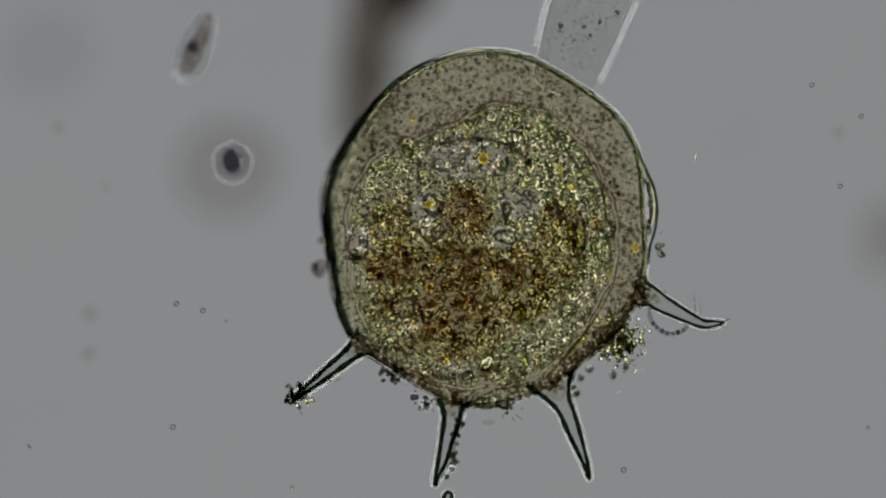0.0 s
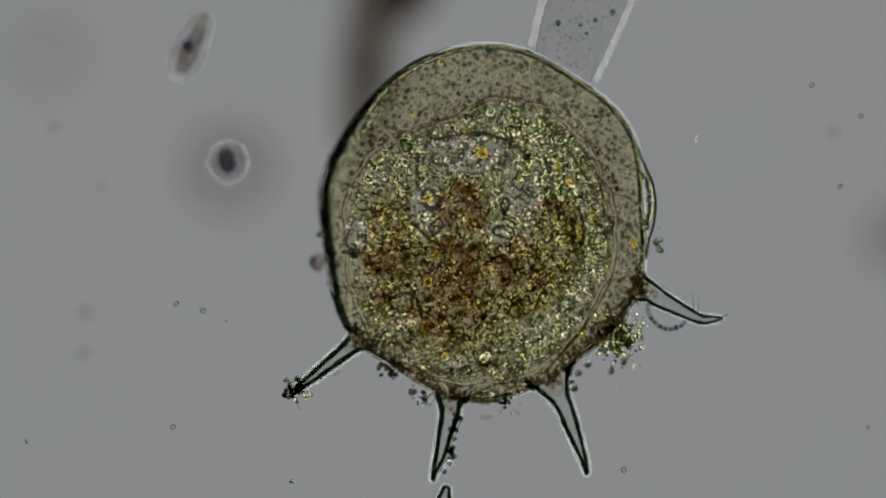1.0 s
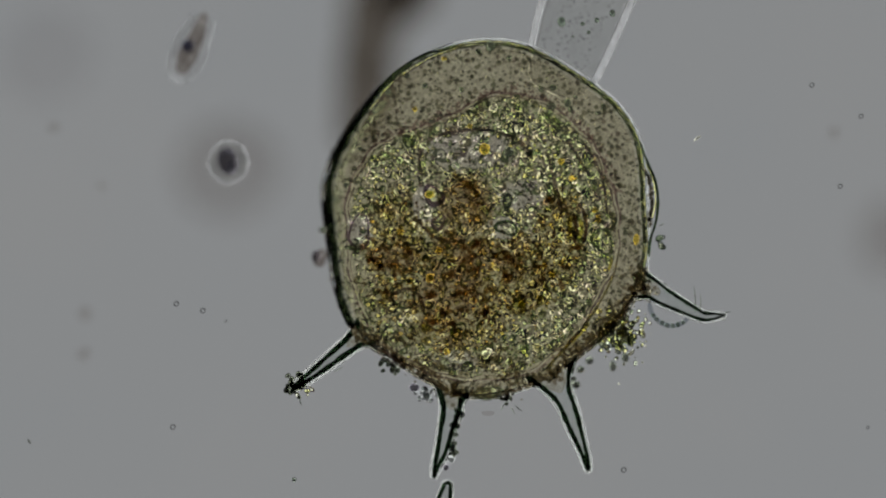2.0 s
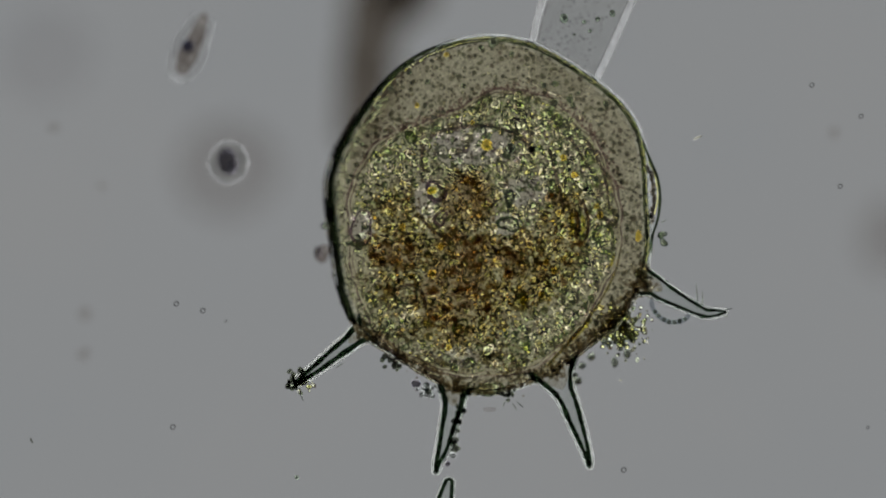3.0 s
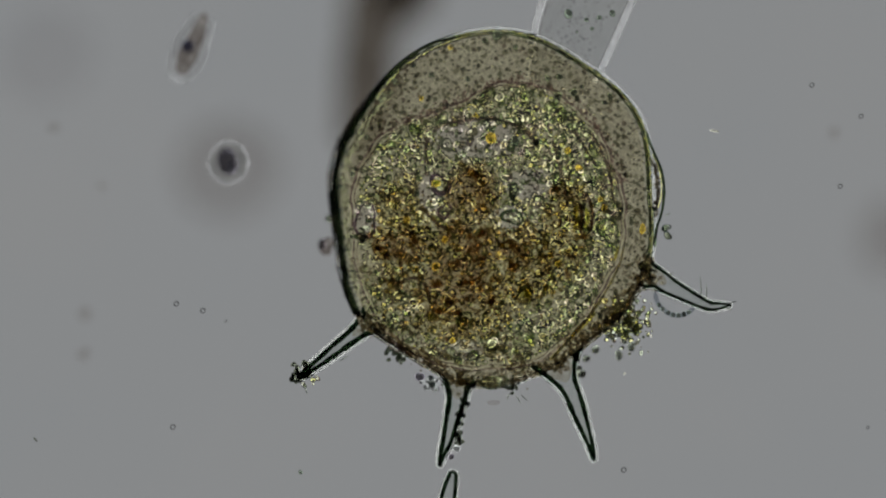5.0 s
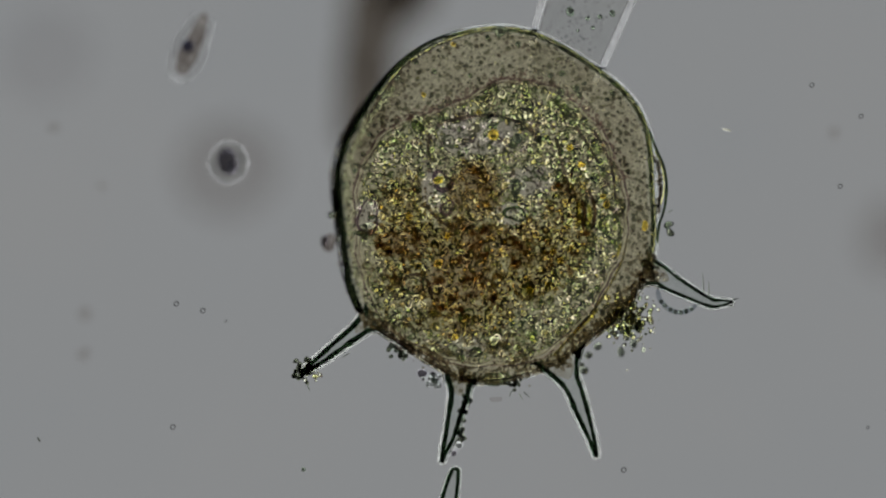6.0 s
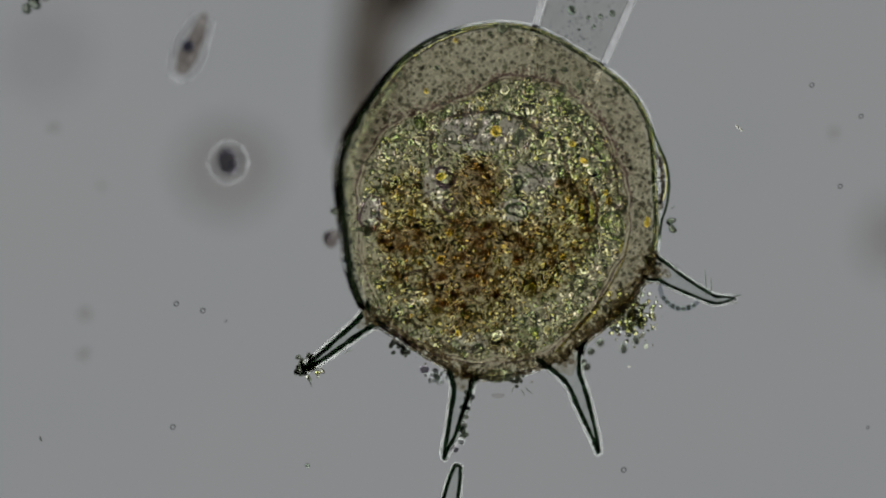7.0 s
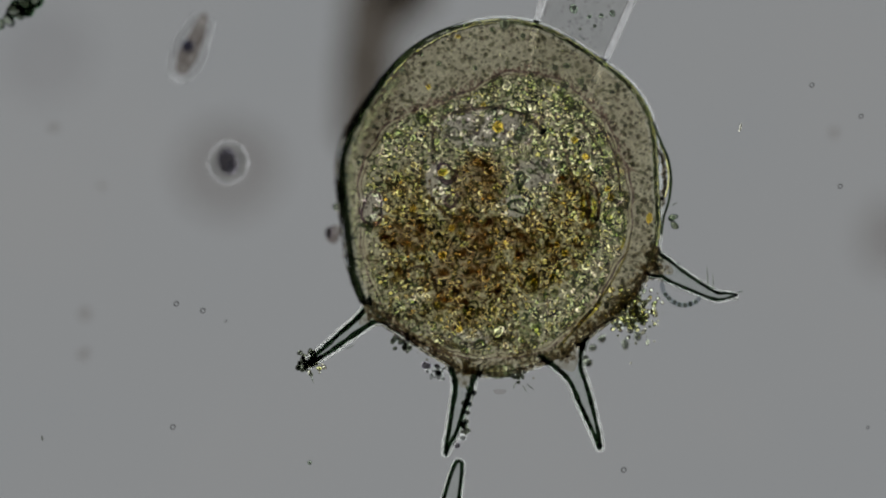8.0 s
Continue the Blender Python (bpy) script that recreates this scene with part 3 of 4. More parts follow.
def build_plasm():
    rng = np.random.default_rng(4)
    v, f = cap_surface(lambda th: fourier(INNER, th), 0.16, 0.07, 0.5)
    part("cytoplasm", mesh_from("cytoplasm", v, f, CYTO), amoeba, "granular olive cytoplasm with brown food mass")
    th = np.linspace(0, 2 * np.pi, 220, endpoint=False)
    r = fourier(INNER, th) + 0.004 * np.sin(th * 13) + 0.003 * np.sin(th * 29 + 1)
    for off, z, w, name in ((0.004, 0.02, 0.004, "thin purplish cell membrane"), (-0.011, 0.06, 0.0022, "faint inner line of the cell membrane")):
        rows = [((a + off) * np.cos(t), (a + off) * np.sin(t), z, w * (1 + 0.3 * math.sin(5 * t) + 0.5 * noise.noise((math.cos(t) * 30, math.sin(t) * 30, off * 99)))) for a, t in zip(r, th)]
        part("membrane", tube_mesh("membrane", rows, MEMBRANE, seg=10, closed=True), amoeba, name)
    t = np.linspace(0, 2 * np.pi, 180, endpoint=False)
    lo, hi = fourier(INNER, t), fourier(OUTER, t) - 0.03
    verts, faces = [], []
    for q, z in ((0, 0.02), (0.35, 0.07), (0.75, 0.07), (1, 0.02), (0.75, -0.04), (0.35, -0.04)):
        r2 = lo + (hi - lo) * q
        verts += list(zip(r2 * np.cos(t), r2 * np.sin(t), np.full(180, z)))
    for i in range(6):
        for j in range(180):
            k, m = (i + 1) % 6, (j + 1) % 180
            faces.append((i * 180 + j, k * 180 + j, k * 180 + m, i * 180 + m))
    part("outer_plasm", mesh_from("outer_plasm", verts, faces, TAUPE), amoeba, "taupe clear plasm between membrane and shell")
    pearls = []
    for _ in range(420):
        t = rng.uniform(0.2, 2.6)
        q = float(fourier(INNER, np.array([t]))[0]) + 0.012 + rng.normal() * 0.01
        pearls.append((q * math.cos(t), q * math.sin(t), rng.uniform(-0.02, 0.05), rng.uniform(0.002, 0.0062)))
    part("membrane_beads", beads("membrane_beads", rng, pearls, LILAC_BEAD), amoeba, "purplish beads along the cell membrane", "stuff")
    w, f = ICO3
    k = 1 + 0.07 * np.sin(3 * np.arctan2(w[:, 1], w[:, 0]) + 1) + 0.05 * np.sin(5 * np.arctan2(w[:, 1], w[:, 0]))
    w = w * np.stack([k, k, np.ones_like(k)], 1)
    part("nucleus", mesh_from("nucleus", w * (0.165, 0.085, 0.035) + np.array(own(846, 250, 0.12)), f, PALE), amoeba, "pale bluish nucleus")
    for arc in (((757, 302), (752, 262), (772, 233), (800, 222), (845, 216), (890, 220), (930, 240), (950, 268)),
                ((1043, 240), (1062, 275), (1076, 315), (1082, 360)), ((1010, 232), (1030, 262), (1052, 300)),
                ((745, 370), (770, 398), (800, 412), (830, 408)), ((975, 250), (985, 290), (996, 330), (1002, 365)), ((700, 505), (730, 495), (752, 510), (760, 540))):
        part("membrane", tube_mesh("membrane", [(*own(u, v, 0.06), 0.0056) for u, v in arc], INNER_FOLD, 0, 40, 10, uneven=0.5), amoeba, "dark inner membrane fold")

    def brownish(x, y):
        return min(reach(FOOD_ZONES, x, y), reach(CORE_ZONES, x, y)) + 0.35 * noise.noise((x * 11, y * 11, 3.0)) + rng.normal() * 0.12 < 1

    def sparse(x, y):
        if reach(PALE_ZONES, x, y) < 0.95:
            return rng.uniform() < 0.12
        return not (reach(CORE_ZONES, x, y) < 0.9 and rng.uniform() < 0.5)

    olive, gold = [], []
    for x, y, q in packed(rng, 2600, INNER, vesicle_size, 0.68, sparse):
        (gold if brownish(x, y) else olive).append((x, y, rng.uniform(-0.03, 0.07), q))
    for spots, skin, fill, bright, share, first, seed, label in ((olive, OLIVE_RING, PALE_HEART, LIME, 0.3, 130, 71, "greenish"),
                                                                (gold, BROWN_RING, GOLD_HEART, YELLOW_DROP, 0.28, 130, 72, "golden brown")):
        spots.sort(key=lambda q: -q[3])
        scatter("vesicle", vesicle_kinds("vesicle", seed, skin, fill, 10), spots[0:first:2], amoeba)
        scatter("vesicle", vesicle_kinds("vesicle", seed + 5, skin, bright, 10, lens=0.27), spots[1:first:2], amoeba)
        rest = spots[first:]
        part("vesicle_skins", rings("vesicle_skins", rng, rest, skin), amoeba, "dark skins of packed %s vesicles" % label, "stuff")
        part("vesicle_hearts", beads("vesicle_hearts", rng, [(x, y, z, q * 0.66) for x, y, z, q in rest if rng.uniform() < 0.45], fill, stretch=0.6, rough=0.4), amoeba, "%s fill of packed vesicles" % label, "stuff")
        part("vesicle_glints", beads("vesicle_glints", rng, [(x, y, z, q * rng.uniform(0.25, 0.62)) for x, y, z, q in rest if rng.uniform() < share], bright, stretch=0.7, rough=0.4), amoeba, "bright drops in the vesicles", "stuff")
    bodies, food = [], []
    for x, y, q in packed(rng, 900, INNER, lambda g: 0.0045 + 0.008 * g.uniform() ** 1.6, 0.4, lambda x, y: reach(PALE_ZONES, x, y) > 0.85 or rng.uniform() < 0.3):
        (food if brownish(x, y) else bodies).append((x, y, rng.uniform(-0.02, 0.05), q))
    part("bodies", beads("bodies", rng, bodies, MOSAIC, ICO2, stretch=0.6, rough=0.45), amoeba, "pale green and lilac plasm bodies", "stuff")
    part("bodies", beads("bodies", rng, food, FOOD, ICO2, stretch=0.6, rough=0.45), amoeba, "yellow and brown food bodies", "stuff")
    umber, moss = [], []
    for rows, spots, tight in ((FOOD_ZONES, umber, 0.95), (CORE_ZONES, umber, 1.0), (MOSS_ZONES, moss, 1.3)):
        for u, v, a, b in rows:
            for _ in range(max(4, int(a * b / 700))):
                t, k = rng.uniform(0, 2 * np.pi), math.sqrt(rng.uniform()) * tight
                c = own(u + a * k * math.cos(t), v + b * k * math.sin(t), rng.uniform(-0.03, 0.03))
                turn, long = rng.uniform(0, np.pi), rng.uniform(0.008, 0.024)
                for _ in range(int(rng.uniform(8, 22))):
                    d, e = rng.normal() * long, rng.normal() * long * 0.45
                    x, y = c.x + d * math.cos(turn) - e * math.sin(turn), c.y + d * math.sin(turn) + e * math.cos(turn)
                    if math.hypot(x, y) < 0.95 * float(fourier(INNER, np.array([math.atan2(y, x)]))[0]):
                        spots.append((x, y, c.z + rng.normal() * 0.01, rng.uniform(0.003, 0.009)))
    part("clots", beads("clots", rng, umber, UMBER_CLOT, stretch=0.5, rough=0.4), amoeba, "dark brown clots in the food mass", "stuff")
    part("clots", beads("clots", rng, moss, MOSS_CLOT, stretch=0.5, rough=0.4), amoeba, "dark green clots in the plasm", "stuff")
    specks, pigment = [], []
    while len(specks) + len(pigment) < 1700:
        x, y = inside(rng, INNER, 0.97)
        if noise.noise((x * 14, y * 14, 1.0)) + 0.5 * noise.noise((x * 40, y * 40, 5.0)) < rng.uniform(-0.6, 0.4):
            continue
        (pigment if brownish(x, y) else specks).append((x, y, rng.uniform(-0.04, 0.09), 0.0018 + 0.0052 * rng.uniform() ** 2.5))
    part("specks", beads("specks", rng, specks, SPECKS, stretch=0.4, rough=0.3), amoeba, "dark green specks in the plasm", "stuff")
    part("specks", beads("specks", rng, pigment, PIGMENT, stretch=0.4, rough=0.3), amoeba, "dark brown pigment specks", "stuff")
    white = []
    for u, v, du, dv, k in ((800, 285, 38, 10, 36), (860, 394, 50, 8, 30), (765, 350, 10, 30, 24), (900, 282, 30, 14, 20), (910, 380, 16, 14, 16), (660, 400, 16, 26, 14), (820, 625, 25, 12, 20),
                            (960, 580, 50, 25, 30), (1010, 240, 30, 34, 30)):
        for _ in range(k):
            p = own(u + rng.normal() * du, v + rng.normal() * dv, rng.uniform(0.0, 0.06))
            white.append((*p, (1.5 + 2.6 * rng.uniform() ** 2) * 0.002))
    part("granular_matter", beads("granular_matter", rng, white, WHITE), amoeba, "bright colourless granules", "stuff")
    soft, sharp = [], []
    while len(soft) + len(sharp) < 1700:
        x, y = inside(rng, OUTER, 0.955)
        if math.hypot(x, y) > float(fourier(INNER, np.array([math.atan2(y, x)]))[0]) + 0.004:
            if rng.uniform() < 0.45:
                soft.append((x, y, rng.uniform(0.12, 0.24), 0.0035 + 0.006 * rng.uniform() ** 2))
            else:
                sharp.append((x, y, rng.uniform(0, 0.05), 0.002 + 0.0032 * rng.uniform() ** 2))
    soft.sort(key=lambda q: -q[3])
    scatter("granule", kinds("granule", 70, PLASM_DOT), soft[:90], amoeba)
    part("granular_matter", beads("granular_matter", rng, soft[90:], PLASM_DOT), amoeba, "soft grey grains under the shell", "stuff")
    part("granular_matter", beads("granular_matter", rng, sharp, PLASM_DOT), amoeba, "fine grey grains under the shell", "stuff")
    part("granular_matter", beads("granular_matter", rng, [(x, y, z, q * 0.8) for x, y, z, q in sharp[::4]], WHITE), amoeba, "fine bright grains under the shell", "stuff")
    rim = [q for q in sharp[::3]]
    part("granule_skins", rings("granule_skins", rng, [(x + 0.004, y, z, q * 1.6) for x, y, z, q in rim], PLASM_DOT, 0.4), amoeba, "faint rings round plasm grains", "stuff")


def ring_body(name, u, v, h, skin, fill=None, label="", squash=1.0, turn=0.0, thick=0.2, z=0.08, heart=0.8):
    """One vesicle of its own: a skin with a drop in it."""
    rng = np.random.default_rng(u * 7 + v)
    w, f = ring_shape(rng, thick, 32, 10, 0.3)
    m = Matrix.Translation(own(u, v, z)) @ pose(0, 0, 0, 0, 0, turn)
    size = np.array((h * 0.002, h * 0.002 * squash, h * 0.002))
    ob = part(name, mesh_from(name, w * size, f, skin), amoeba, label)
    ob.matrix_basis = m
    if fill:
        w, f = lump(rng, ICO2, 0.12, 0.06)
        part("fill", mesh_from("fill", w * size * (heart, heart, 0.25), f, fill), ob)
    return ob


def build_vacuoles():
    for u, v, h, sq, skin, fill, th in ((777, 331, 19, 1.0, PURPLE_RING, GREEN, 0.22), (1073, 412, 21, 1.0, OLIVE_RING, CLEAR, 0.12), (1080, 372, 17, 1.0, OLIVE_RING, None, 0.25),
                                        (1012, 517, 15, 1.15, OLIVE_RING, CLEAR, 0.22), (925, 521, 16, 1.1, BROWN_RING, GREEN, 0.2), (905, 388, 19, 0.8, OLIVE_RING, CLEAR, 0.16),
                                        (645, 395, 23, 1.2, PURPLE_RING, None, 0.1), (820, 620, 24, 0.8, OLIVE_RING, CLEAR, 0.1), (668, 354, 12, 1.0, OLIVE_RING, GREEN, 0.24),
                                        (1042, 276, 13, 1.0, OLIVE_RING, GREEN, 0.24), (972, 195, 13, 0.9, OLIVE_RING, GREEN, 0.26), (991, 205, 10, 1.0, OLIVE_RING, GREEN, 0.3),
                                        (733, 237, 11, 1.0, OLIVE_RING, GREEN, 0.24), (690, 262, 12, 0.8, OLIVE_RING, GREEN, 0.2), (927, 178, 9, 1.7, OLIVE_RING, GREEN, 0.14),
                                        (862, 172, 15, 0.6, OLIVE_RING, GREEN, 0.14), (1070, 326, 10, 1.0, OLIVE_RING, CLEAR, 0.2), (640, 425, 9, 1.2, OLIVE_RING, GREEN, 0.4),
                                        (785, 378, 13, 1.1, PURPLE_RING, CLEAR, 0.2), (897, 436, 12, 0.8, BROWN_RING, GOLD_HEART, 0.22), (725, 505, 27, 0.8, OLIVE_RING, None, 0.08),
                                        (820, 570, 16, 0.9, OLIVE_RING, None, 0.14), (958, 442, 14, 1.0, BROWN_RING, None, 0.16), (965, 515, 8, 1.2, BROWN_RING, GOLD_HEART, 0.3),
                                        (870, 678, 24, 0.55, OLIVE_RING, GREEN, 0.16), (835, 632, 10, 1.1, OLIVE_RING, GREEN, 0.2), (795, 628, 12, 1.2, OLIVE_RING, GREEN, 0.16)):
        ring_body("vacuole", u, v, h, skin, fill, "round vacuole with a dark skin", sq, thick=th)
    ring_body("vacuole", 906, 341, 8, DARK, GREEN, "slender green vacuole with a dark skin", 2.4, 4, 0.3)
    for u, v, h, sq in ((866, 250, 9, 1.0), (1130, 409, 6, 1.6), (770, 330, 8, 0.8), (1020, 302, 6, 1.0), (795, 92, 4, 1.0), (718, 393, 6, 1.2), (1058, 358, 5, 1.0), (1064, 372, 5, 1.4),
                        (785, 428, 5, 1.3), (1000, 272, 6, 1.0), (840, 210, 5, 0.8), (930, 522, 7, 1.0), (800, 605, 6, 0.8), (962, 512, 5, 1.2), (744, 180, 4, 1.0), (770, 475, 9, 0.8),
                        (735, 480, 5, 1.2), (970, 455, 5, 1.0), (984, 470, 5, 1.0)):
        globe("oil_drop", u, v, h * 0.95, YELLOW, "yellow oil drop", squash=sq, z=0.13, flat=1.0)
    for mat, label, h, arc in ((GOLD, "golden strip in a vacuole", 4, ((1014, 368), (1017, 388), (1014, 410))), (UMBER, "umber strip in a vacuole", 4, ((1023, 362), (1027, 388), (1024, 415))),
                               (GOLD, "golden strip in a vacuole", 3.5, ((1033, 372), (1037, 390), (1033, 408))), (UMBER, "umber strip in a vacuole", 3, ((1040, 355), (1045, 385), (1041, 415))),
                               (GOLD, "golden fold of plasm", 3, ((1050, 555), (1030, 578), (1005, 600))), (GOLD, "golden fold of plasm", 2.5, ((1090, 440), (1087, 452), (1083, 464)))):
        part("strip", tube_mesh("strip", [(*own(u, v, 0.07), h * 0.002) for u, v in arc], mat, 0, 24, 12, uneven=0.3), amoeba, label)
    globe("oil_drop", 1066, 534, 7, LIME, "bright drop beside the membrane", z=0.08, flat=1.0, squash=0.8)
    for u, v, h in ((878, 67, 9), (673, 177, 9), (988, 141, 6), (967, 144, 6), (1012, 168, 7), (984, 174, 7), (1018, 178, 5), (1076, 175, 5),
                    (1066, 186, 4), (1027, 158, 4), (856, 77, 5), (695, 147, 6), (826, 145, 5), (762, 137, 5), (910, 88, 5), (908, 254, 8), (729, 120, 5),
                    (945, 256, 6), (1058, 308, 6), (1133, 240, 5), (635, 240, 6), (582, 391, 6), (640, 425, 7), (1136, 475, 9), (735, 345, 6),
                    (790, 190, 4), (772, 200, 4), (620, 312, 5), (620, 422, 5), (645, 248, 4)):
        globe("dark_grain", u, v, h, DARK, "dark refractile grain", z=0.05, flat=1.0)


def build_crust():
    """Rough brown grains that crust the lower edge of the shell."""
    rng = np.random.default_rng(9)
    spots = []
    for lo, hi, n, deep in ((-2.35, -0.33, 480, 0.024), (-1.1, -0.3, 380, 0.042), (-2.35, -1.6, 260, 0.03), (2.5, 3.9, 170, 0.012)):
        for _ in range(n):
            t = rng.uniform(lo, hi)
            q = float(fourier(OUTER, np.array([t]))[0]) + 0.004 - deep * abs(rng.normal()) * 0.75
            spots.append((*lifted((q * math.cos(t), q * math.sin(t), rng.uniform(-0.06, 0.12))), rng.uniform(0.002, 0.0085)))
    band = []
    for _ in range(400):
        t = rng.uniform(-2.36, -0.3)
        q = float((fourier(OUTER, np.array([t])) + flare(np.array([t]), 1.0, 8))[0]) - 0.002 - 0.014 * abs(rng.normal()) * (1.5 if t > -1.1 else 1)
        band.append((q * math.cos(t), q * math.sin(t), rng.uniform(-0.1, 0.16), rng.uniform(0.003, 0.009)))
    part("crust", beads("crust", rng, band, DARK_CRUST), amoeba, "dark band of grains on the lower shell edge", "stuff")
    part("crust", beads("crust", rng, spots, CRUST), amoeba, "rough brown crust of grains on the shell edge", "stuff")
    glints = []
    for _ in range(300):
        t = rng.uniform(-0.3, 2.4)
        q = float(fourier(OUTER, np.array([t]))[0]) - 0.009 - abs(rng.normal()) * 0.004
        glints.append((q * math.cos(t), q * math.sin(t), rng.uniform(0.02, 0.04), rng.uniform(0.0018, 0.004)))
    inner = []
    for _ in range(330):
        t = rng.uniform(2.3, 3.95)
        q = float(fourier(OUTER, np.array([t]))[0]) - 0.034 - abs(rng.normal()) * 0.014
        inner.append((*lifted((q * math.cos(t), q * math.sin(t), rng.uniform(-0.01, 0.03))), rng.uniform(0.002, 0.006)))
    part("edge_grains", beads("edge_grains", rng, inner, MOSS), amoeba, "dark grains inside the shell edge", "stuff")
    # added beads imitate the soft dark edge of the out-of-focus flank
    blur = []
    for _ in range(420):
        t = rng.uniform(2.25, 4.0)
        k = 0.5 + 0.5 * math.sin((t - 2.25) / 1.75 * math.pi)
        q = float(fourier(OUTER, np.array([t]))[0]) - 0.012 + rng.normal() * 0.009 * k
        blur.append((*lifted((q * math.cos(t), q * math.sin(t), rng.uniform(-0.06, 0.08))), rng.uniform(0.004, 0.011) * k))
    part("edge_crust", beads("edge_crust", rng, blur, EDGE, stretch=0.4), amoeba, "blue-grey beads imitating the dark out-of-focus shell edge", "stuff")
    patch = []
    for u, v, du, dv, k in ((872, 622, 24, 14, 60), (912, 650, 14, 14, 40), (770, 632, 22, 12, 40), (1000, 598, 18, 12, 20), (700, 585, 20, 10, 26)):
        for _ in range(3 * k):
            p = own(u + rng.normal() * du, v + rng.normal() * dv, rng.uniform(-0.05, 0.12))
            patch.append((*p, rng.uniform(0.002, 0.0075)))
    part("dark_patch", beads("dark_patch", rng, patch, CRUST), amoeba, "dark patches of grains at the lower edge", "stuff")
    part("glints", beads("glints", rng, glints, LIME), amoeba, "yellow-green grains inside the shell edge", "stuff")
    for mat, h, z, arc, label in ((RIM, 2.4, 0.01, ((1139, 233), (1157, 278), (1168, 303), (1173, 333), (1172, 360), (1167, 386), (1159, 412), (1157, 440)), "dark green outer fold of the shell"),
                                  (LIME, 1.3, 0.02, ((1152, 276), (1163, 300), (1168, 325), (1168, 350), (1163, 372)), "golden line in the fold")):
        part("fold", tube_mesh("fold", [(*own(u, v, z), h * 0.002) for u, v in arc], mat, 0, 60, 10, uneven=0.4), amoeba, label)
    knots = curve_points([own(u, v, 0.0) for u, v in ((1150, 285), (1159, 306), (1162, 335), (1161, 362), (1157, 385))], 150)
    part("fold_matter", beads("fold_matter", rng, [(*(k + rng.normal(size=3) * 0.004), rng.uniform(0.002, 0.007)) for k in knots], DARK_CRUST), amoeba, "brown grains in the fold", "stuff")
    rows = [(*own(u, v, 0.03), h * 0.002) for u, v, h in ((1104, 425, 1), (1094, 470, 1.6), (1070, 518, 2), (1040, 562, 2.6), (1005, 603, 2.8), (970, 640, 2))]
    part("fold", tube_mesh("fold", rows, FOLD, 0, 60, 10, uneven=0.6), amoeba, "yellowish fold beside the cell membrane")


def cluster(label, seed, centre, spread, count, size, material, stretch=0.3):
    """Loose bits stuck to the amoeba, each a piece of its own."""
    rng = np.random.default_rng(seed)
    spots = []
    for _ in range(count):
        p = own(centre[0] + rng.normal() * spread[0], centre[1] + rng.normal() * spread[1], rng.uniform(-0.04, 0.03))
        spots.append((*p, rng.uniform(*size) * 0.002))
    meshes = kinds("debris_grain", seed, material, 5, stretch=stretch)
    if material is SOOT:
        meshes = vesicle_kinds("debris_grain", seed, DARK_SKIN, CLOT, 6, 0.34, 0.8)
    if material is DEBRIS:
        meshes = vesicle_kinds("debris_grain", seed, DEBRIS_SKIN, LIME, 8, 0.3, 0.6) + vesicle_kinds("debris_grain", seed + 1, DEBRIS_SKIN, DEBRIS, 4, 0.3, 0.7)
    scatter("debris_grain", meshes, spots, amoeba, label)


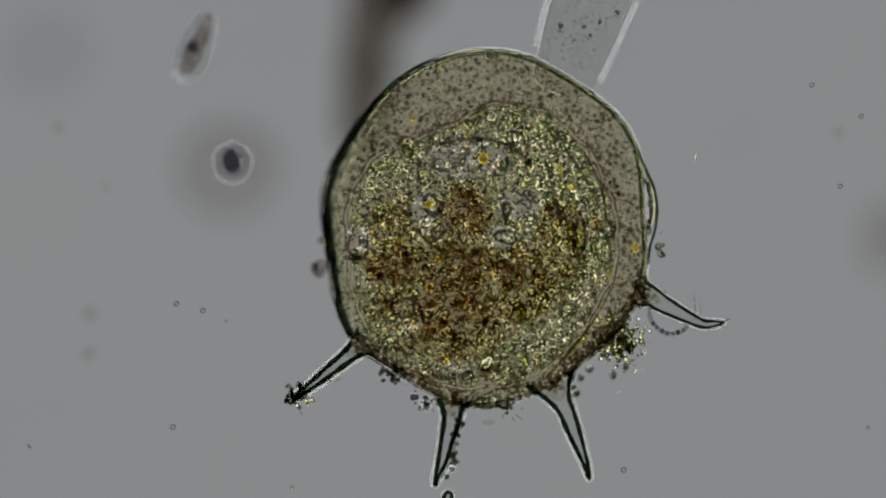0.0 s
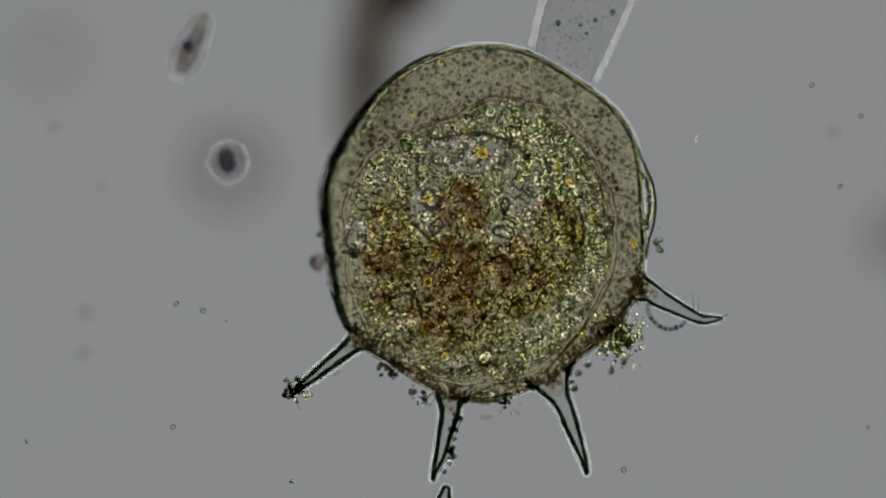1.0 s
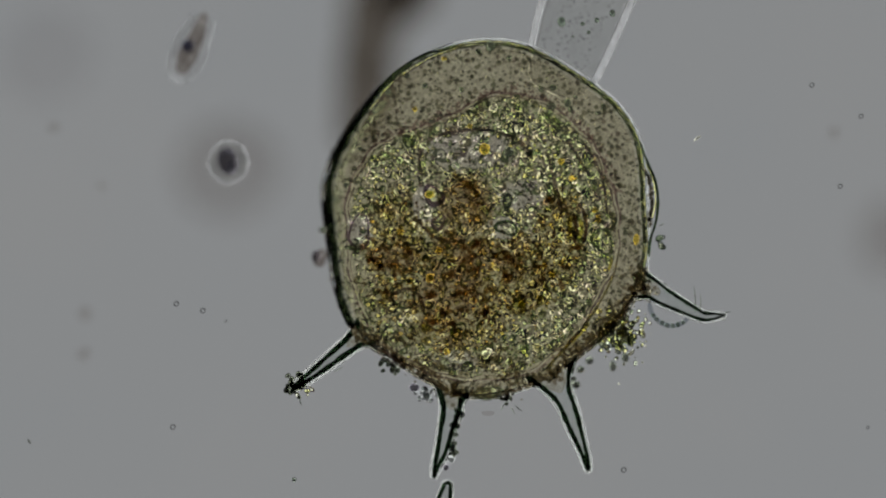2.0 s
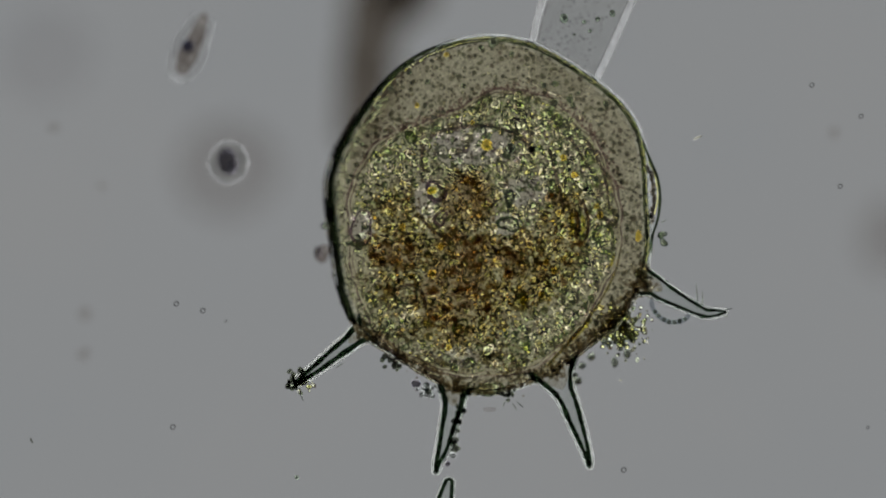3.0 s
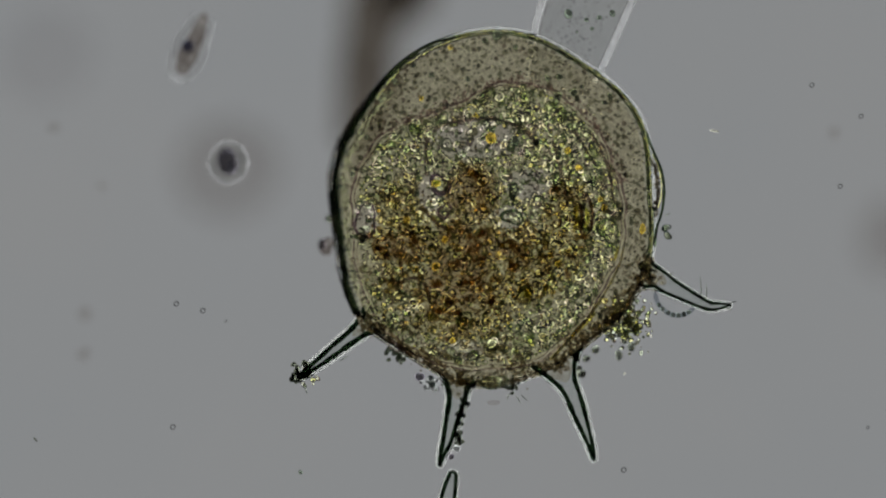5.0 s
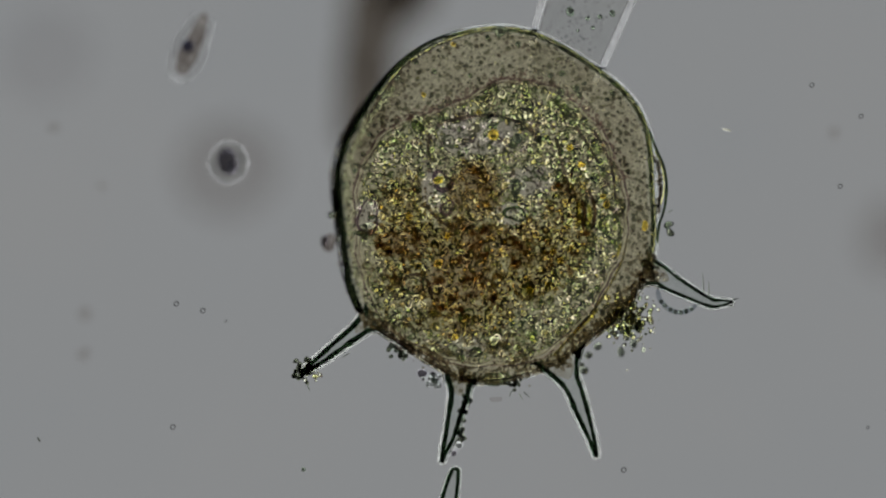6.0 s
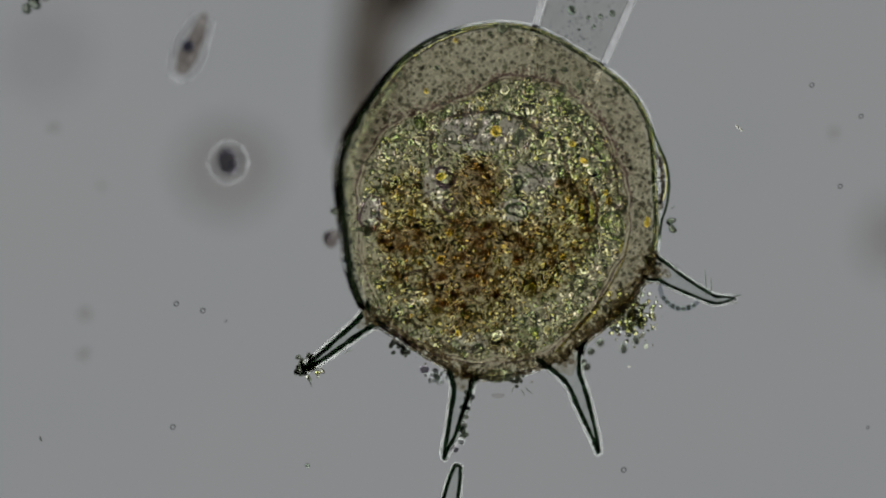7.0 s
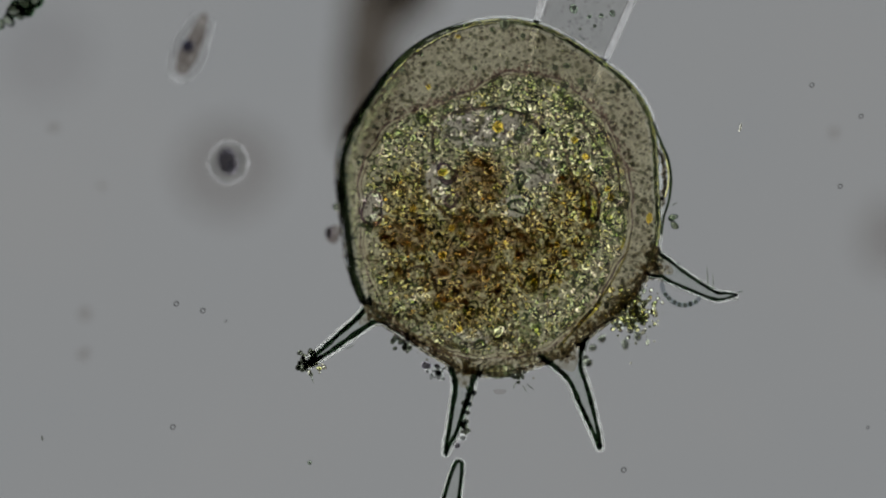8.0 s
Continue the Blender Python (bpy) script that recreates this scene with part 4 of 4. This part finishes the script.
def build_debris():
    cluster("yellow-green debris clump on the shell", 1, (1106, 574), (21, 17), 210, (2.2, 5.5), DEBRIS)
    cluster("dark debris clump on the shell", 2, (1098, 584), (22, 14), 12, (2.5, 6), SOOT)
    cluster("fine debris round the clump", 3, (1128, 565), (28, 30), 60, (1, 2.5), GREY)
    cluster("dark debris on the spine tip", 4, (530, 666), (8, 9), 24, (3, 6), SOOT)
    cluster("yellowish debris on the spine tip", 5, (545, 668), (11, 9), 16, (2, 4.5), DEBRIS)
    for k, (u, v) in enumerate(((826, 700), (821, 722), (816, 745), (812, 765), (809, 785), (1020, 632), (1022, 650), (1150, 490))):
        cluster("dark grains along the spine wall", 40 + k, (u, v), (4, 8), 5, (2.5, 5.5), SOOT)
    for k, (u, v) in enumerate(((652, 576), (814, 676), (990, 648), (1148, 496))):
        cluster("brownish matter at the root of the spine", 60 + k, (u, v), (9, 9), 46, (1.5, 5), CRUST)
    cluster("dark lumps under the shell edge", 8, (703, 630), (9, 6), 16, (3, 7), SOOT)
    cluster("bits under the shell edge", 6, (758, 680), (12, 7), 12, (3, 6), DUST)
    cluster("dark bits under the shell edge", 7, (905, 690), (9, 7), 20, (2, 5), SOOT)
    for u, v, h, sq, mat in ((742, 671, 10, 0.9, BLUE), (763, 685, 6, 0.8, CLOT), (780, 684, 4, 1.0, DUST),
                        (576, 440, 16, 1.1, TAN), (568, 437, 9, 1.2, BLUE), (872, 716, 13, 0.4, FLECK), (580, 391, 6, 1.0, CLOT), (1093, 632, 7, 1.4, CLOT), (1052, 622, 8, 0.9, CLOT), (1036, 638, 8, 1.0, CLOT),
                        (1115, 617, 7, 1.4, CLOT), (1134, 628, 5, 1.4, DEBRIS), (1027, 665, 8, 1.0, CLOT), 
                        (809, 750, 7, 1.4, CLOT), (808, 778, 9, 1.0, CLOT), (806, 798, 8, 1.0, DUST), (797, 812, 6, 1.0, BLUE), (1075, 597, 6, 1.0, CLOT)):
        globe("debris_grain", u, v, h * 0.85, mat, squash=sq, z=0.6 if u < 600 else 0.3 if 1020 < u < 1120 and v > 590 else -0.02, flat=1.0, rough=0.17)
    for u, v, turn in ((1178, 406, 20), (1180, 420, -30)):
        ring_body("debris_grain", u, v, 8, EDGE_DARK, DEBRIS, "dark ringed grain stuck beside the shell", 0.8, turn, 0.2, -0.02, 0.7)
        ring_body("debris_grain", u, v, 4.5, DARK_SKIN, None, "dark ringed grain stuck beside the shell", 0.8, turn, 0.3, -0.02)
    rows = [(*own(u, v, -0.02), 0.009) for u, v in ((1158, 520), (1163, 540), (1178, 556), (1197, 562), (1215, 558), (1228, 548))]
    hair = part("thread", tube_mesh("thread", rows, EDGE, 0.003, 40, 12), amoeba, "clear curved thread with dark grains")
    for u, v in ((1165, 543), (1171, 550), (1181, 557), (1190, 561), (1199, 562), (1209, 560), (1218, 556)):
        globe("dark_grain", u, v, 4.2, SOOT, z=-0.02, parent=hair)
    rng = np.random.default_rng(12)
    e, q = own(990, 216, 0.12), own(1009, 219, 0.12)
    part("crystal", tube_mesh("crystal", [(*e, 0.003), (*((e + q) / 2), 0.0042), (*q, 0.003)], DARK, 0, 12, 8), amoeba, "dark needle crystal")
    for u, v, a, n in ((1239, 538, 92, 46), (1246, 540, 86, 34), (1283, 548, -20, 12), (1290, 540, 15, 12), (538, 690, -70, 12),
                       (600, 642, 30, 16), (912, 705, -60, 14), (920, 702, -40, 16), (900, 700, -110, 12), (1165, 330, 60, 10), (1176, 385, 30, 10)):
        q = own(u, v, 0)
        e = own(u + n * math.cos(radians(a)), v - n * math.sin(radians(a)), rng.uniform(-0.01, 0.01))
        m = (q + e) / 2 + Vector((rng.normal(), rng.normal(), 0)) * 0.002
        part("bristle", tube_mesh("bristle", [(*q, 0.0022), (*m, 0.002), (*e, 0.0014)], SOOT, 0, 8, 6), amoeba, "fine bristle")


build_shell()
build_spines()
build_plasm()
build_vacuoles()
build_crust()
build_debris()


# ---- the empty tube under the spine ----
def build_small_tube():
    ob = tagged(new("empty_tube"), "short clear tube with dark walls below a spine", "tube")
    rows = [(*own(u, v, -0.02), h * 0.002) for u, v, h in ((762, 1000, 22), (777, 950, 19), (788, 900, 16), (795, 866, 13), (800, 844, 9))]
    part("tube_wall", tube_mesh("tube_wall", rows, SPINE, 0.008, 40, 24), ob)
    # edge-on darkness of the wall, put in as a dark tube
    edge = tube_outline([(x, y, z, r - 0.007) for x, y, z, r in rows])
    part("rib", tube_mesh("rib", [(*p, 0.007) for p in edge], EDGE_DARK, 0, 120, 12), ob, "dark line for the tube wall's edge-on darkness")
    part("slime_coat", fringe_mesh("slime_coat", tube_outline(rows), 0.006, False), ob)
    return ob


small_tube = build_small_tube()

# ---- the clear tube beside the shell ----
TUBE_BASE = at(1030, 10, -0.1)


def build_tube():
    ob = tagged(new("clear_tube"), "clear grey tube with small granules beside the shell", "algal tube")
    ob.location = TUBE_BASE
    rows = []
    for u, v, h in ((1090, -110, 70), (1043, -10, 69), (1020, 50, 66), (1002, 102, 60), (984, 146, 53), (976, 166, 34)):
        p = at(u, v, -0.1) - TUBE_BASE
        rows.append((p.x, p.y, p.z, h * 0.002))
    part("tube_wall", tube_mesh("tube_wall", rows, TUBE, 0.008, 50, 40, flat=0.28), ob)
    # bright halos along both sides of the tube, built as added prisms
    sides = tube_outline(rows[:5])
    for side in (sides[:34], sides[57:]):
        part("slime_coat", fringe_mesh("slime_coat", side, 0.024, False, HALO), ob, "bright halo outline built as a clear prism")
    rng = np.random.default_rng(21)
    fine = []
    for _ in range(210):
        v = rng.uniform(-70, 125)
        p = at(1043 - 0.4 * (v + 10) + rng.uniform(-50, 50), v, -0.1) - TUBE_BASE
        fine.append((p.x, p.y, rng.uniform(-0.01, 0.02), rng.uniform(1.0, 3.4) * 0.002))
    part("granular_matter", beads("granular_matter", rng, fine, TUBE_DOT), ob, "faint granules", "stuff")
    drops = []
    for u, v, h, sq in ((1004, 27, 8, 1.2), (1037, 36, 5, 0.8), (1084, 24, 6, 1.2), (1060, 32, 5, 1.0), (1047, 52, 4, 1.0), (1020, 58, 3, 1.0)):
        w, f = ICO2
        d = part("granule", mesh_from("granule", w * (h * 0.0019, h * 0.0019 * sq, h * 0.0016), f, DARK), ob, "dark granule")
        d.location = at(u, v, -0.08) - TUBE_BASE
        drops.append(d)
    return ob, drops


tube, tube_drops = build_tube()


# ---- drifting cells and specks ----
def build_round_cell():
    ob = tagged(new("round_cell"), "small round pale cell with dark core adrift", "cell")
    w, f = ICO3
    part("body", mesh_from("body", w * (0.06, 0.06, 0.02), f, MILKY), ob)
    v, g = lump(np.random.default_rng(3), ICO2, 0.1, 0.1)
    core = part("core", mesh_from("core", v * (0.031, 0.043, 0.02), g, BLUE), ob, "blue-black core")
    core.matrix_basis = pose(0, 0, 0, 0, 0, 25)
    # the halo round the cell is an added prism ring
    th = np.linspace(0, 2 * np.pi, 60, endpoint=False)
    part("slime_coat", fringe_mesh("slime_coat", [(0.064 * np.cos(t), 0.066 * np.sin(t), 0) for t in th], 0.006, True, HALO), ob, "bright halo ring built as a clear prism")
    return ob


def build_spindle_cell():
    ob = tagged(new("spindle_cell"), "blurred tan spindle cell with dark spot adrift", "cell")
    rows = [((u - 337) * 0.00185, (82 - v) * 0.00185, 0, h * 0.0019) for u, v, h in ((364, 22, 7), (354, 50, 11), (340, 82, 18), (327, 112, 16), (318, 130, 8))]
    part("body", tube_mesh("body", rows, TAN, 0, 40, 20, uneven=0.3), ob)
    part("slime_coat", fringe_mesh("slime_coat", tube_outline([(x, y, z, r + 0.014) for x, y, z, r in rows])[3:-3], 0.008, False, HALO), ob, "faint halo outline built as a clear prism")
    w, f = ICO2
    part("spot", mesh_from("spot", w * (0.022, 0.021, 0.02) + np.array((-0.004, 0.0, 0.03)), f, INK), ob, "blue-black spot")
    return ob


round_cell, spindle_cell = build_round_cell(), build_spindle_cell()
ROUND_AT, SPINDLE_AT = at(404, 288, 0.62), at(336, 83, 0.82)


def speck(name, label, category, shape, size, material, group=""):
    w, f = lump(np.random.default_rng(int(size[0] * 1e5)), ICO2, 0.06, 0.08)
    return tagged(new(name, mesh_from(name, w * size, f, material)), label, category, group)


def build_dust():
    first = None
    for u, v, h in ((312, 538, 5), (359, 550, 5), (306, 756, 5), (1104, 832, 5), (1437, 151, 4.5), (1524, 206, 4.5), (1487, 330, 4.5), (400, 569, 2.5),
                    (1536, 757, 3)):
        m = Matrix.Translation(at(u, v, SLIDE_TOP + 0.004))
        if first is None:
            ring = [(0.008 * math.cos(t), 0.008 * math.sin(t), 0, 0.0028 + 0.0006 * math.sin(2 * t)) for t in np.linspace(0, 2 * math.pi, 24, endpoint=False)]
            first = tagged(new("dust_speck", tube_mesh("dust_speck", ring, DUST_RIM, seg=8, closed=True)), "tiny grey dust ring on the glass", "dust", "dust on the glass")
            first.matrix_basis = m
        else:
            ob = copy_thing(first, m)
            ob.scale = (h / 5, h / 5, 1)


build_dust()
SPOT = {}


def build_specks():
    SPOT["round"] = speck("particle", "small dark particle adrift in the water", "particle", ICO2, (0.008, 0.008, 0.008), DARK)
    rod = [(-0.016, 0, 0, 0.0035), (0, 0.001, 0, 0.004), (0.016, 0, 0, 0.0035)]
    SPOT["rod"] = tagged(new("rod", tube_mesh("rod", rod, GREY, 0, 14, 10)), "fine pale rod turning in the water", "bacterium")
    rod = [(-0.01, 0, 0, 0.003), (0, 0.001, 0, 0.0035), (0.01, 0, 0, 0.003)]
    SPOT["short_rod"] = tagged(new("rod", tube_mesh("rod", rod, DARK_SKIN, 0, 14, 10)), "short dark rod adrift in the water", "bacterium")
    rng = np.random.default_rng(8)
    ob = tagged(new("debris_flake"), "dark irregular debris flake drifting in", "debris")
    spots = [(-0.045 + 0.022 * i + rng.normal() * 0.004, -0.04 + 0.02 * i + rng.normal() * 0.005, rng.normal() * 0.006, 0.015 + 0.005 * i) for i in range(5)]
    spots += [(0.012 + rng.normal() * 0.016, 0.01 + rng.normal() * 0.015, rng.normal() * 0.006, rng.uniform(0.006, 0.013)) for _ in range(12)]
    part("flake", beads("flake", rng, spots, FLAKE, ICO2), ob)
    part("flake_skin", rings("flake_skin", rng, [(x, y, z, r * 1.1) for x, y, z, r in spots], EDGE_DARK, 0.2), ob, "dark green skins of the grains")
    SPOT["flake"] = ob


build_specks()


def build_dirt():
    """Dirt on the filter glass, far out of focus."""
    z = FILTER_TOP + 0.04

    def under(u, v):
        return Vector(((u - 784) * 0.0037, (441 - v) * 0.0037, z))

    pts = []
    for u, v, h in ((800, -200, 60), (735, -80, 60), (672, 0, 56), (655, 90, 50), (645, 170, 46), (625, 270, 26)):
        pts.append((*under(u, v), h * 0.0037))
    tagged(new("dirt_strand", tube_mesh("dirt_strand", pts, DIRT, 0, 40, 16, uneven=0.3, flat=0.3)), "brown dirt strand on the filter glass", "dirt")
    for u, v, h, mat in ((398, 302, 92, SMUDGE), (90, 100, 85, HAZE), (1575, 420, 60, SMUDGE), (720, -20, 60, DIRT)):
        w, f = lump(np.random.default_rng(u), ICO2, 0.12, 0.1)
        ob = new("smudge", mesh_from("smudge", w * (h * 0.0036, h * 0.0036, 0.03), f, mat))
        ob.location = under(u, v) + Vector((0, 0, 0.15 if mat is DIRT else 0))
        tagged(ob, "faint smudge of dirt on the filter glass", "smudge")
    for u, v, h in ((95, 226, 9), (150, 556, 11), (148, 628, 11), (1476, 236, 10), (180, 330, 6)):
        w, f = lump(np.random.default_rng(u), ICO2, 0.12, 0.15)
        ob = new("fleck", mesh_from("fleck", w * (h * 0.002, h * 0.002, 0.01), f, FLECK))
        ob.location = at(u, v, 1.3)
        tagged(ob, "faint brown fleck adrift in the water", "fleck", "faint flecks")
        FLECKS.append(ob)


FLECKS = []
build_dirt()

# ---- what moves ----
STAGE = ((0, 8, 0), (0.1, 6, -5), (0.2, 5, -7), (0.3, 5, -7.5), (0.4, 5, -8.5), (0.5, 5, -9.5), (0.6, 4.5, -10.5), (0.7, 4, -11),
         (0.8, 1, -2), (0.9, 0.5, -1.5), (1.0, 0, -1), (1.5, 0, -0.5), (3.0, 0, 0), (8.0, 0, 0))


def stage(t):
    """The shift of the whole mount at t, in divisions."""
    ts = [s[0] for s in STAGE]
    return float(np.interp(t, ts, [s[1] for s in STAGE])), float(np.interp(t, ts, [s[2] for s in STAGE]))


def carried_by_stage(thing, base, rows=((0, 0, 0, 0), (8, 0, 0, 0))):
    """Key a thing at base: the stage's shift plus its own drift rows (seconds, du, dv, degrees anticlockwise)."""
    k = (FOCUS - base.z) / FOCUS * 0.002
    times = sorted({s[0] for s in STAGE} | {r[0] for r in rows})
    keys = []
    for t in times:
        su, sv = stage(t)
        du, dv, turn = (float(np.interp(t, [r[0] for r in rows], [r[i] for r in rows])) for i in (1, 2, 3))
        keys.append((t, pose(base.x + (su + du) * k, base.y - (sv + dv) * k, base.z, 0, 0, turn)))
    walk(thing, keys)


AMOEBA_WAY = ((0, -18.4, 31.9, 0.5), (0.5, -15.9, 27.5, 0.4), (1, -13.2, 23.8, 0.35), (1.5, -11.2, 20.2, 0.24), (3, -5.3, 9.2, 0), (3.5, -3.2, 6.3, 0),
              (4, -1.2, 3.5, 0), (4.5, 0, 0, 0), (6, 6.2, -8.9, -0.06), (6.5, 7.9, -12.3, -0.08), (7, 10.4, -15.4, -0.1), (7.5, 12.1, -19.2, -0.17),
              (8, 13.9, -22.5, -0.2))


def motions():
    carried_by_stage(amoeba, at(875, 372), AMOEBA_WAY)
    carried_by_stage(small_tube, at(875, 372), AMOEBA_WAY)
    carried_by_stage(tube, TUBE_BASE)
    carried_by_stage(round_cell, ROUND_AT)
    carried_by_stage(spindle_cell, SPINDLE_AT)
    for ob in FLECKS:
        carried_by_stage(ob, ob.location.copy())
    # grains that stream up the tube
    for k, ob in enumerate(tube_drops):
        p = ob.location.copy()
        f = (1.0, 0.55, 0.0, 0.35, 0.5, 0.6)[k]
        way = ((0, -21, 22), (1, -18, 17), (1.5, -14, 15), (3, -6, 6), (4.5, 0, 0), (6, 5, -6), (7, 8, -9), (8, 11, -11))
        walk(ob, [(t, pose(p.x + du * f * 0.002, p.y - dv * f * 0.002, p.z, 0, 0, 3 * t)) for t, du, dv in way])
    carried_by_stage(SPOT["round"], at(530, 838, -0.1), ((0, -22, 24, 0), (0.5, -19, 19.5, 0), (1, -14, 16, 0), (1.5, -12, 13.5, 0), (3, -5, 7, 0), (4.5, 0, 0, 0),
                                                        (6, 7, -7, 0), (7, 14, -14, 0), (8, 18, -19, 0)))
    carried_by_stage(SPOT["short_rod"], at(60, 778, -0.1), ((0, -16, 12, 125), (0.5, -17, 11, 122), (1, -13, 5, 118), (3, -4, 2, 115), (4.5, 0, 0, 130), (6, 9, 0, 120),
                                                           (7, 12, -1, 110), (8, 15, -2, 100)))
    carried_by_stage(SPOT["rod"], at(1240, 241, 0.02), ((0, -15, 37, 80), (0.5, -12, 16, 80), (1, -6, 5, 65), (1.5, -6, 5, 50), (3, -5, 3, 22), (3.5, 0, 0, 20), (4, 6, -1, 4),
                                                       (4.5, 14, -5, -8), (5.8, 42, -11, -10), (6.5, 57, -10, -16), (7, 68, -14, -40), (7.2, 69, -15, -70), (8, 70, -15, -105)))
    carried_by_stage(SPOT["flake"], at(49, 9, 0.45), ((0, 360, -300, 60), (5.8, 95, -75, 20), (6.8, 36, -32, 6), (7, 22, -20, 4), (7.2, 12, -9, 2), (7.5, 0, 0, 0), (7.8, -11, 6, -4),
                                                     (8, -20, 12, -6)))


motions()
